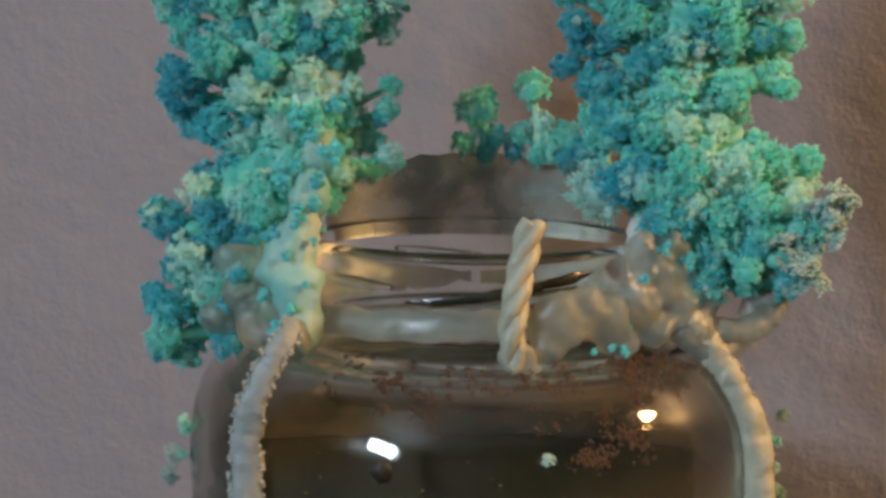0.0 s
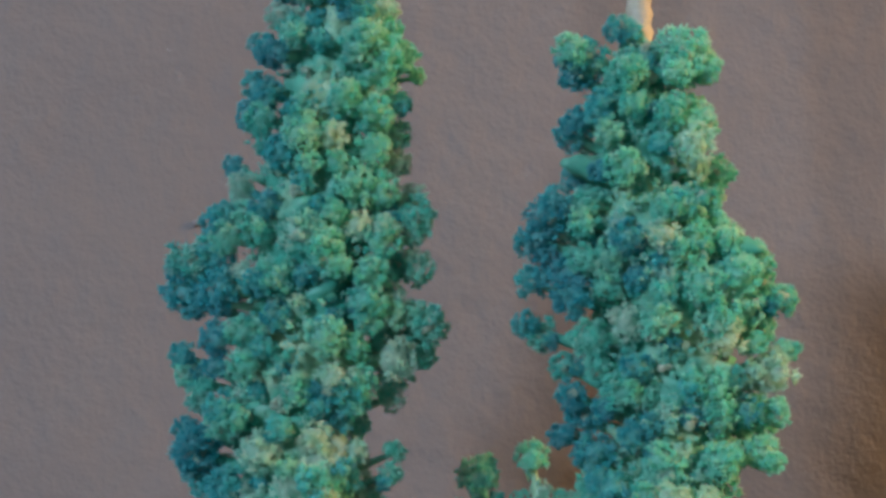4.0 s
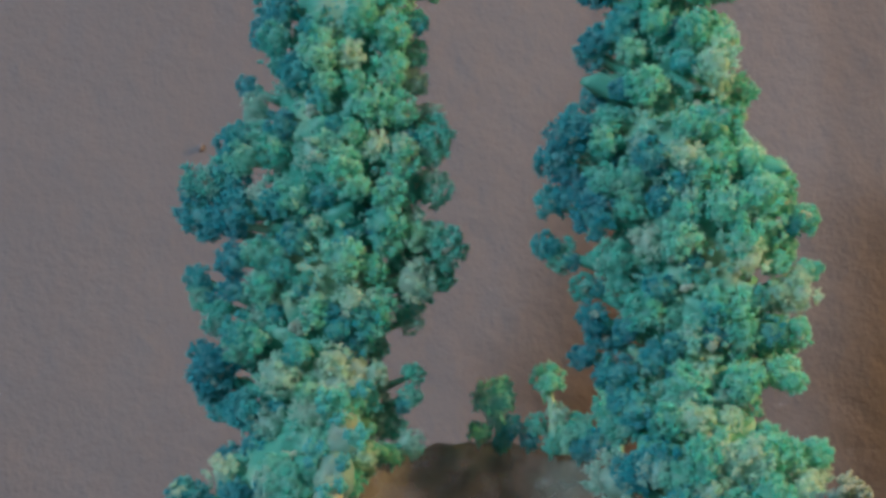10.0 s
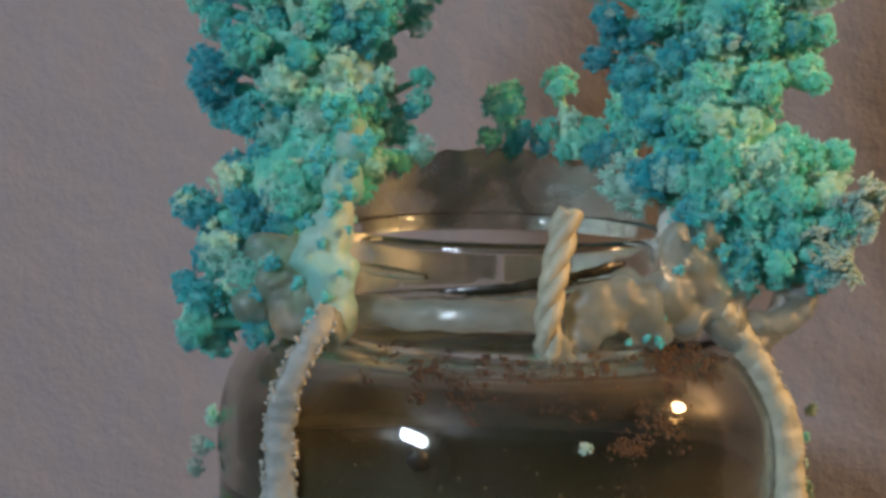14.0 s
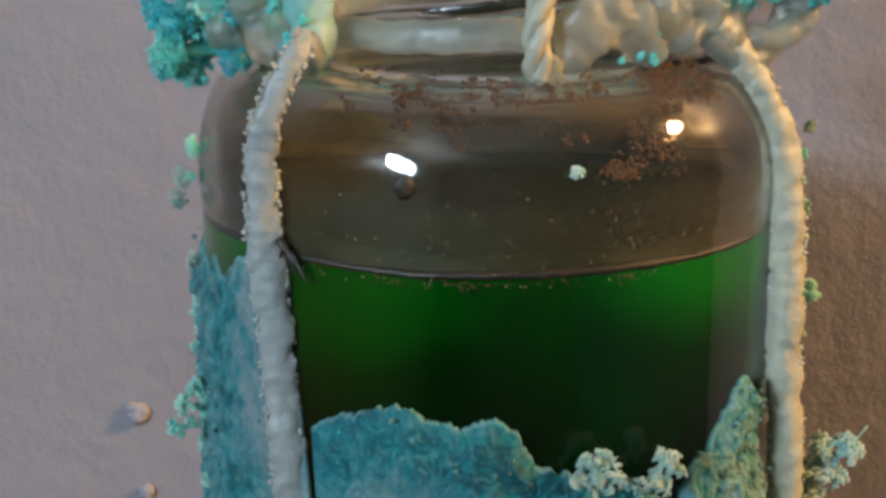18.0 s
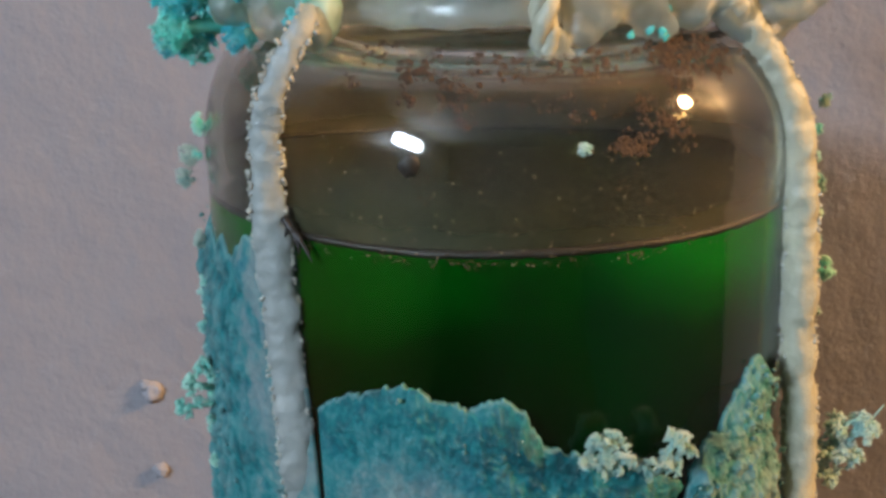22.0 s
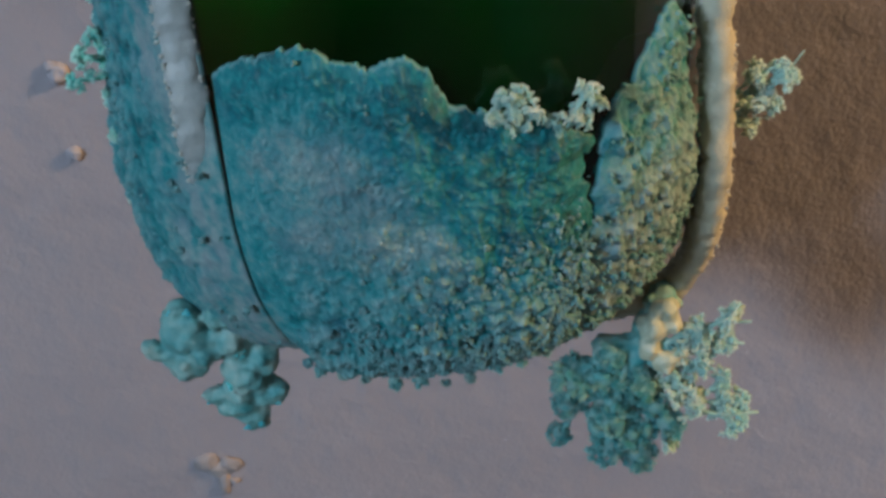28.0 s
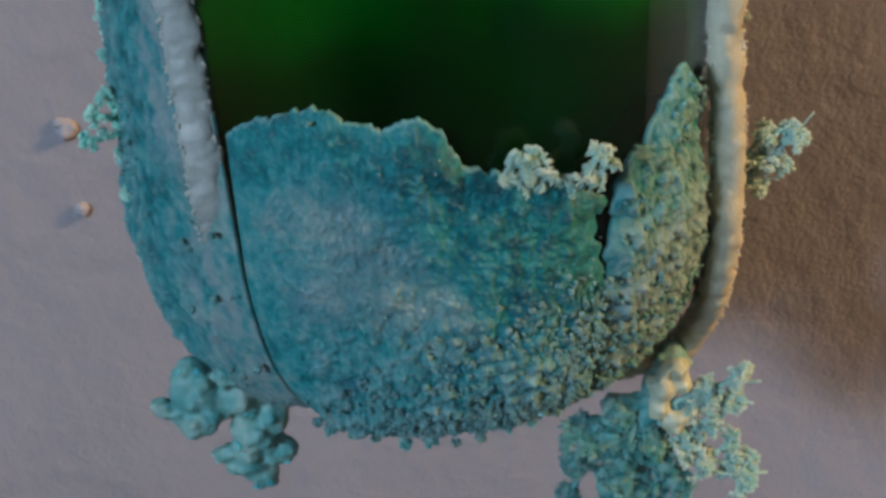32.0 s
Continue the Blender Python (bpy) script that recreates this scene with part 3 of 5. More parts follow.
# ---- string sling ----
def crusted_string(name, path, radius, label, material=None, lump=0.35, fringe=0, flat=None, lump_scale=1.05, seed=1, group="sling strings"):
    p = spline(path, max(30, int(len(path) * 16)))
    p = p + np.array([[0.25 * noise.noise(Vector(q) * 0.3 + Vector((seed, k * 9, 0))) for k in range(3)] for q in p])
    o = empty(name, mm(*p[0]), label, "string", group)
    v, f = tube(p, radius, 20, lump, lump_scale, seed, flat)
    part("cord", mesh_of("cord", local(o, to_m(v)), f, material or MAT_STRING), o)
    if fringe:
        r = random.Random(seed)
        s = Soup()
        tan = np.gradient(p, axis=0)
        for _ in range(fringe):
            i = r.randrange(1, len(p) - 1)
            t = unit(tan[i])
            side, face = unit(np.cross(t, (0, -1, 0.02))), unit(np.cross(np.cross(t, (0, -1, 0.02)), t))
            face = face * math.copysign(1, -face[1])
            a = r.uniform(1.0, 1.75) * r.choice((-1, 1))
            rad = radius if np.isscalar(radius) else float(radius[i])
            d = unit(side * math.sin(a) + face * math.cos(a) + 0.5 * rand_dir(r))
            at = p[i] + (side * math.sin(a) + face * math.cos(a) * (flat or 1.0)) * rad * 0.9 + t * r.uniform(-0.5, 0.5)
            s.finger(at, d, r.uniform(0.35, 0.6) + 0.5 * abs(math.sin(a)) * r.random(), r.uniform(0.22, 0.5), 0.3, 1.0, r)
        me = s.mesh("salt_fringe", MAT_GRAIN)
        w = to_m(np.concatenate(s.v))
        me.vertices.foreach_set("co", local(o, w).ravel())
        part("salt_fringe", me, o, "ragged white salt fringe")["kind"] = "stuff"
    return o


def twisted_rope(name, path, radius, label, strands=3, pitch=9.0, group="sling strings", material=None):
    """A rope of twisted strands, each strand a part."""
    p = spline(path, 70)
    o = empty(name, mm(*p[0]), label, "string", group)
    tan = np.gradient(p, axis=0)
    ln = np.concatenate([[0], np.cumsum(np.linalg.norm(np.diff(p, axis=0), axis=1))])
    for k in range(strands):
        q = []
        for i in range(len(p)):
            b = basis(tan[i])
            a = 2 * math.pi * (ln[i] / pitch + k / strands)
            q.append(p[i] + (b[:, 0] * math.cos(a) + b[:, 1] * math.sin(a)) * radius * 0.5)
        v, f = tube(np.array(q), radius * 0.66, 12, 0.22, 0.5, k + 5)
        part("strand", mesh_of("strand", local(o, to_m(v)), f, material or MAT_STRING), o)
    return o


LEFT_RUN = [(-24, -27, 33), (-26.2, -33.5, 29.5), (-29, -34.5, 25), (-31, -34.2, 19.5), (-31.7, -33.4, 13), (-31.6, -33.2, 6), (-31.0, -33.6, -2), (-30.4, -34.0, -10), (-29.9, -34.4, -18), (-29.3, -34.8, -27),
            (-29.2, -34.0, -34), (-29.2, -32.5, -40)]
RIGHT_RUN = [(31.2, -22, 31.5), (34.6, -20, 28.3), (37.4, -19.5, 23.5), (41.8, -19, 15), (43.5, -19, 5), (44.3, -19, -7), (44.7, -19, -21), (45.8, -19, -36), (46.2, -18, -50), (46.2, -14, -62), (45.0, -9, -71.5), (41.5, -7, -77.5), (34, -8, -79), (20, -8, -77.5)]


def lump_mesh(name, seed, material, rough=0.35):
    """A smooth waxy lump of unit size."""
    v, f = ICO3
    out = []
    for p in v:
        w = noise.fractal(Vector(p) * 1.3 + Vector((seed * 3.1, 0, 0)), 1.0, 2.0, 3)
        out.append(p * (1 + rough * w))
    return mesh_of(name, out, f, material)


def build_strings():
    crusted_string("sling_string", LEFT_RUN, np.interp(np.arange(192), (0, 30, 60, 90, 165, 191), (1.6, 1.7, 2.1, 2.6, 2.5, 1.6)), "flat salt-crusted whitish string running down the jar", MAT_SLING, lump=0.24, fringe=260, flat=0.5, lump_scale=0.5, seed=2)
    crusted_string("sling_string", RIGHT_RUN, np.interp(np.arange(224), (0, 30, 60, 224), (2.0, 2.2, 2.6, 2.7)), "thick salt-crusted string, coloured lamp-lit cream, running down the jar's side", MAT_SLING_CREAM_LIT, lump=0.2, fringe=420, lump_scale=0.5, seed=3)
    # string wound round the neck, thickly coated
    pts = [(JX + 30.2 * math.sin(a), -30.2 * math.cos(a), 30.8 + 0.6 * math.sin(2 * a + 1)) for a in np.linspace(-math.pi, math.pi * 0.98, 40)]
    crusted_string("neck_string", pts, 2.3, "waxy salt-coated string wound round the jar's neck", MAT_SALT, 0.16, seed=4, lump_scale=0.22)
    twisted_rope("string_end", [(5.8, -34.2, 26.6), (5.2, -35.2, 31), (6.0, -34.4, 37), (7.0, -33.2, 42), (8.0, -32.4, 46.4)], 1.75, "stiff twisted cut end of white string standing up", 3, 13.0, material=MAT_SLING_CREAM_LIT)
    twisted_rope("string_loop", [(30, -20, 30), (35.5, -19, 27.5), (41, -17, 28.5), (44.5, -15, 33), (44.6, -14, 38), (42.5, -14, 42)], 3.0, "yellowish waxy string loop at the knot", 2, 30.0, material=MAT_SALT)
    for x0, x1, ztop, nm in ((-25.2, -25.6, 149, "hanging_string"), (26.5, 23.6, 135, "hanging_string")):
        low = 30
        pts = [(x0 - 1.5 * (x0 > 0), -15, low), (x0, -6, 48), (x0, 0, 62), (x0, 0, 110), (x0, 0, ztop), (x0 + (x1 - x0) * 0.5, 0, ztop + 25), (x1, 0, ztop + 50)]
        p = np.vstack([spline(pts, 150), [(x1, 0, z) for z in np.arange(ztop + 51, 1290, 14)]])
        o = empty(nm, mm(*p[0]), "salt-crusted cream hanging string rising from the crystals", "string", "hanging strings")
        v, f = tube(p, 2.1, 12, 0.35, 0.8, int(ztop))
        part("cord", mesh_of("cord", local(o, to_m(v)), f, MAT_STRING), o)


build_strings()


def salt_lump(name, at, size, label, material, seed, category="salt crust"):
    ob = new(name, lump_mesh(name, seed, material))
    ob.matrix_world = Matrix.Translation(mm(*at)) @ Matrix.Diagonal((size[0] / 1000, size[1] / 1000, size[2] / 1000, 1))
    return tagged(ob, label, category, "salt lumps")


def fused_salt(name, blobs, label, material, seed, voxel=0.55, flecks=(), crumbs=0):
    """Waxy salt run together from many blobs into one mass."""
    r = random.Random(seed)
    s = Soup()
    for (x, y, z), (a, b, c) in blobs:
        k = np.array([1 + 0.34 * noise.fractal(Vector(p) * 1.4 + Vector((seed + x, y, z)), 1.0, 2.0, 3) for p in ICO3[0]])
        s.add(ICO3[0] * k[:, None] * (a, b, c) + (x, y, z), ICO3[1], 0.0)
        for _ in range(crumbs):
            d = rand_dir(r)
            s.ball(np.array((x, y, z)) + d * (a, b, c) * 0.92, r.uniform(0.16, 0.42) * (a + c) / 2, 0.0, ICO2, 0.25, r)
    me = s.mesh(name, material)
    at = mm(*np.mean([q[0] for q in blobs], axis=0))
    me.vertices.foreach_set("co", (to_m(np.concatenate(s.v)) - np.array(at[:])).ravel())
    top = empty(name, at, label, "salt crust", "salt knots")
    ob = part("salt_mass", me, top)
    m_ = ob.modifiers.new("fuse", "REMESH")
    m_.mode, m_.voxel_size, m_.use_smooth_shade = "VOXEL", voxel / 1000, True
    q = ob.modifiers.new("melt", "SMOOTH")
    q.factor, q.iterations = 0.5, 2 if crumbs else 5
    for (x, y, z), size in flecks:
        put("crystal_fleck", clump_mesh("crystal_fleck", int(x * 10) + seed, MAT_CRYS_BLUE, 8, 12), top, mm(x, y, z), unit((r.uniform(-0.4, 0.4), -1, 0.1)), size, r)
    return top


def build_knots():
    fused_salt("salt_knot", [((12, -31.5, 32.5), (4.0, 2.4, 3.8)), ((15.5, -30.2, 34), (4.2, 2.4, 3.2)), ((19, -28.5, 32), (3.6, 2.6, 4.2)), ((21, -27, 28.5), (3.0, 2.4, 2.6)), ((10.5, -32, 28.8), (2.6, 2.2, 2.6))],
               "smooth waxy white salt mass on the neck string", MAT_SALT, 51, flecks=(((19.6, -31, 28.6), 0.9), ((21.5, -29.6, 27.8), 1.2), ((17, -32, 28.2), 0.8)))
    fused_salt("salt_knot", [((23, -25.5, 34), (3.6, 3, 4.2)), ((26, -23.5, 30.5), (3.4, 3, 3.2)), ((27.5, -23, 36.5), (3.2, 3, 4.2)), ((30, -21.5, 33), (3.6, 3, 3.4)), ((33, -19.5, 29.5), (3.4, 3, 3.6)), ((34.5, -18, 34), (2.8, 3, 3.4)), ((24.5, -24, 40), (2.6, 2.5, 4.4)), ((29, -20, 41), (3.0, 2.6, 4.0)),
               ((31, -19, 37.5), (3, 3, 3))], "cream waxy salt mass over the string's knot", MAT_SALT, 52, flecks=(((24, -28.5, 38), 1.2), ((31.5, -23, 40), 1.8), ((27.5, -26, 42), 1.6), ((22.5, -28, 31), 0.7)))
    fused_salt("salt_end", [((5.9, -34.0, 27.4), (2.7, 2.1, 2.9)), ((7.6, -33.6, 25.6), (2.0, 1.6, 1.6))], "waxy salt drop round the foot of the string end", MAT_SALT, 53)
    fused_salt("salt_knot", [((-27, -26, 33), (3.2, 3, 4.2)), ((-30.5, -24, 30), (3.8, 3, 3.6)), ((-33, -22, 34.5), (3.8, 3, 3.6)), ((-36.5, -19, 31), (3.6, 3.4, 3.8)), ((-38.5, -16, 35), (3.4, 3.2, 4.2)), ((-35, -19, 38.5), (3.6, 3, 3.0)), ((-30, -22, 38.5), (3.4, 3, 3.2)), ((-41, -12, 31), (2.8, 3, 3.2)), ((-25, -31, 29), (2.6, 2.2, 2.8))],
               "greyish waxy salt mass over the string's knot", MAT_SALT, 54, flecks=(((-36, -23.5, 33), 1.7), ((-33.5, -24.5, 37.5), 1.9), ((-40, -17, 30), 1.8), ((-41.5, -15, 34), 2.2), ((-30, -27, 34.5), 1.2)))
    # pale coated stem of the left column
    fused_salt("salt_coating", [((-24.5, -28, 31), (3.4, 3, 4)), ((-25, -27.5, 36), (3.8, 3.2, 4.4)), ((-26, -26, 41), (3.8, 3.4, 4.4)), ((-24.4, -25, 45), (2.6, 2.6, 3.2)), ((-28, -27, 38.5), (2.8, 2.6, 3.2)), ((-24, -17, 49), (3.0, 3.4, 4)), ((-23, -10, 54), (3.0, 3.4, 4.2)), ((-23.5, -7, 59), (3.4, 3, 4.4)), ((-22.5, -6, 64), (3.2, 3, 4))],
               "pale green waxy salt coating on the string's lower end", MAT_STEM, 55, flecks=(((-27.5, -30.5, 30.5), 1.9), ((-25.5, -31, 33.5), 1.3), ((-23.5, -30.6, 37), 0.9), ((-29.5, -29.5, 35.3), 1.5), ((-26.2, -29.5, 41), 1.1), ((-22.6, -28.5, 43), 1.0), ((-25, -27.5, 46.5), 2.2), ((-28.5, -27, 43.5), 2.0), ((-22.5, -26, 48), 1.8), ((-27, -18, 52.5), 3.2), ((-21, -15, 54.5), 3.0), ((-26.5, -11.5, 60), 3.0), ((-22.5, -20.5, 51), 2.2), ((-24, -13.5, 57), 1.8), ((-20.5, -10, 61.5), 2.6)))


build_knots()

# ---- crystal shapes shared by all growths ----
CLUMPS = [clump_mesh("crystal_clump", 100 + i, MAT_CRYS) for i in range(6)]
CLUMPS_BLUE = [clump_mesh("crystal_clump", 120 + i, MAT_CRYS_BLUE) for i in range(4)]
CLUMPS_PALE = [clump_mesh("crystal_clump", 140 + i, MAT_CRYS_PALE, 12, 18) for i in range(3)]
TUFTS = [tuft_mesh("crystal_tuft", 160 + i, MAT_CRYS) for i in range(3)]
ROSE = [rosette_mesh("crystal_rosette", 300 + i, MAT_CRYS) for i in range(5)]
ROSE_BLUE = [rosette_mesh("crystal_rosette", 310 + i, MAT_CRYS_BLUE) for i in range(4)]
ROSE_PALE = [rosette_mesh("crystal_rosette", 320 + i, MAT_CRYS_PALE, 26, 18, 0.8) for i in range(3)]
ROSE_SAGE_DIM = [rosette_mesh("crystal_rosette", 330 + i, MAT_CRYS_SAGE_DIM) for i in range(3)]
SAGE_DIM = [clump_mesh("crystal_clump", 190 + i, MAT_CRYS_SAGE_DIM, 10, 16) for i in range(4)] + [tuft_mesh("crystal_tuft", 196 + i, MAT_CRYS_SAGE_DIM, 8, 0.44, 0.9, 0.75) for i in range(3)]


def coral_mesh(name, seed, material):
    """A flat fan of forking twigs of unit size, growing along +z."""
    r = random.Random(seed)
    s = Soup()

    def twig(at, d, size, depth):
        end = at + d * size
        s.finger(at - d * size * 0.1, d, size * 1.3, size * (0.17 if depth else 0.27), 0.2, 0.6 if depth else 1.0, r)
        s.ball(end, 0.038 + 0.012 * depth, 0.8 if depth == 0 else 0.4, ICO1, 0.3, r)
        if depth == 0:
            return
        for a in (-0.75, -0.1, 0.65):
            if r.random() < 0.12:
                continue
            a += r.uniform(-0.25, 0.25)
            c, q = math.cos(a), math.sin(a)
            e = unit((d[0] * c + d[2] * q, d[1] + r.uniform(-0.45, 0.45), d[2] * c - d[0] * q))
            twig(at + d * size * r.uniform(0.6, 1.0), e, size * r.uniform(0.58, 0.78), depth - 1)
    for k in range(3):
        twig(np.zeros(3), unit((r.uniform(-0.4, 0.4), r.uniform(-0.3, 0.3), 1.0)), 0.36, 4)
    return s.mesh(name, material)


CORAL = [coral_mesh("crystal_fan", 200 + i, MAT_LACE) for i in range(4)]
LACE = [tuft_mesh("crystal_tuft", 180 + i, MAT_LACE, 8, 0.44, 0.8, 0.55) for i in range(3)]
TUFTS_PALE = [tuft_mesh("crystal_tuft", 170 + i, MAT_CRYS_PALE) for i in range(3)]


# ---- the two columns of crystals on the hanging strings: height, edges ----
LEFT_COL = [(24, -48, -34), (30, -50, -27), (36, -48, -24), (42, -50, -21), (47, -50, -18.5), (51, -43, -14), (55, -38, -17), (59, -45, -14), (62, -46, -11), (69, -47.6, -17), (75, -48, -10.6), (81, -49.5, -6), (87, -48.5, -5.4), (94, -50, -7),
            (98, -49, -7), (103, -45.5, -7.3), (112, -42.5, -12.6), (122, -40, -12.4), (132, -38.3, -11.5), (142, -35.5, -15), (149, -33.5, -18), (152, -31, -21)]
RIGHT_COL = [(32, 32, 40), (36, 30.5, 50), (40, 29, 48.5), (44, 22, 53), (48, 17.8, 55), (52, 18.5, 54), (56, 15.5, 45.5), (61, 15.5, 42.5), (66, 12.5, 50.5), (71, 14.3, 50), (77, 14.2, 50.5), (82, 13.5, 52.5), (87, 8, 51.5), (92, 7.7, 52),
             (98, 7.7, 48.5), (103, 8.5, 43.5), (106, 11.5, 39), (110, 13.5, 40), (115, 14.8, 41), (121, 13, 38.3), (126, 14.8, 36.6), (130, 13.2, 38.2), (134, 15, 36.5), (136, 18, 33)]
# the larger rosettes along them: x, height, radius
LEFT_UPPER = [(-31.3, 148.3, 2.5), (-25.7, 146.8, 2.0), (-19.1, 144.7, 3.0), (-16.5, 142.7, 1.8), (-33.4, 142.5, 2.5), (-35.0, 137.2, 2.2), (-17.3, 138.5, 2.4), (-37.0, 131.0, 2.0), (-16.1, 135.0, 2.0), (-13.5, 130.8, 2.2), (-11.2, 127.9, 1.3), (-38.6, 125.4, 2.0), (-14.0, 122.0, 1.9), (-38.7, 119.7, 2.2), (-14.3, 117.0, 2.1), (-41.7, 111.4, 1.6), (-14.0, 112.1, 2.1), (-39.7, 107.1, 2.3), (-11.4, 107.1, 2.1), (-43.1, 101.1, 2.4), (-10.2, 103.0, 2.7)]
LEFT_MIDDLE = [(-47.0, 93.9, 3.8), (-47.7, 89.2, 3.3), (-14.7, 102.4, 2.3), (-10.2, 94.6, 2.6), (-13.5, 95.1, 2.0), (-8.1, 84.8, 3.0), (-9.3, 80.9, 2.3), (-18.9, 89.2, 3.5), (-14.0, 82.8, 2.8), (-12.9, 77.3, 2.3), (-13.7, 73.1, 2.0), (-48.7, 79.4, 1.9), (-47.6, 76.2, 2.1), (-45.1, 72.6, 2.3), (-19.1, 68.8, 2.0), (-18.3, 63.5, 1.3), (-47.2, 67.0, 1.7), (-44.7, 63.4, 3.3), (-43.6, 59.8, 2.8), (-39.9, 58.0, 2.3), (-19.5, 58.5, 3.0), (-16.8, 56.5, 2.4), (-13.3, 60.7, 1.7), (-12.5, 64.4, 1.4), (-36.0, 54.5, 1.9)]
LEFT_LOWER = [(-47.0, 44.7, 2.6), (-41.8, 50.0, 2.2), (-39.2, 47.8, 3.1), (-36.2, 51.8, 2.6), (-25.4, 51.9, 2.6), (-22.8, 50.8, 2.6), (-19.8, 49.8, 1.7), (-44.5, 40.4, 1.9), (-40.1, 39.6, 2.2), (-45.4, 37.3, 1.6), (-43.6, 36.0, 1.8), (-47.6, 32.9, 1.9), (-45.5, 29.0, 2.2), (-42.9, 24.6, 2.2), (-46.4, 25.4, 1.8), (-16.8, 51.9, 1.5), (-12.9, 53.5, 1.9), (-30.6, 50.1, 2.4), (-34.1, 43.1, 3.0)]
RIGHT_UPPER = [(22.5, 135.4, 2.2), (16.3, 129.8, 3.4), (15.2, 127.3, 2.4), (32.8, 131.1, 4.1), (35.9, 129.7, 2.6), (14.6, 116.9, 2.4), (15.7, 119.4, 2.1), (35.3, 121.7, 2.1), (36.5, 119.3, 2.0), (15.7, 110.6, 1.9), (17.7, 108.5, 1.7), (38.6, 111.6, 2.4), (37.7, 108.2, 2.1), (30.0, 121.5, 2.5)]
RIGHT_MIDDLE = [(11.8, 102.9, 3.2), (9.1, 99.1, 2.8), (15.0, 101.6, 3.0), (8.8, 92.6, 2.4), (8.0, 85.7, 1.8), (10.8, 84.4, 2.4), (36.2, 107.4, 2.4), (40.0, 99.1, 3.3), (44.6, 97.4, 2.8), (46.5, 93.8, 2.1), (48.6, 90.9, 2.3), (50.8, 91.4, 1.2), (45.7, 86.4, 2.8), (50.3, 82.8, 1.7), (48.5, 79.1, 2.6), (46.3, 77.9, 2.3), (45.0, 71.7, 3.0), (48.8, 72.5, 1.9), (42.3, 66.1, 2.3), (46.0, 66.2, 2.8), (14.6, 79.0, 2.0), (15.7, 74.4, 2.0), (17.6, 70.8, 2.3), (14.0, 68.0, 1.8)]
RIGHT_LOWER = [(42.6, 56.0, 2.2), (44.4, 52.5, 3.5), (48.0, 48.1, 2.5), (50.8, 53.5, 2.3), (51.6, 50.7, 1.8), (39.0, 60.2, 1.8), (33.5, 42.0, 3.5), (37.9, 39.4, 3.5), (31.0, 38.5, 2.6), (34.6, 35.9, 2.6), (41.4, 38.6, 3.1), (19.5, 48.8, 3.9), (22.7, 49.7, 2.6), (31.8, 55.0, 2.6), (36.0, 46.4, 3.5), (40.3, 45.1, 3.0), (27.0, 58.4, 3.1), (34.7, 59.3, 3.1), (21.0, 57.5, 2.9), (29.8, 50.7, 2.6)]


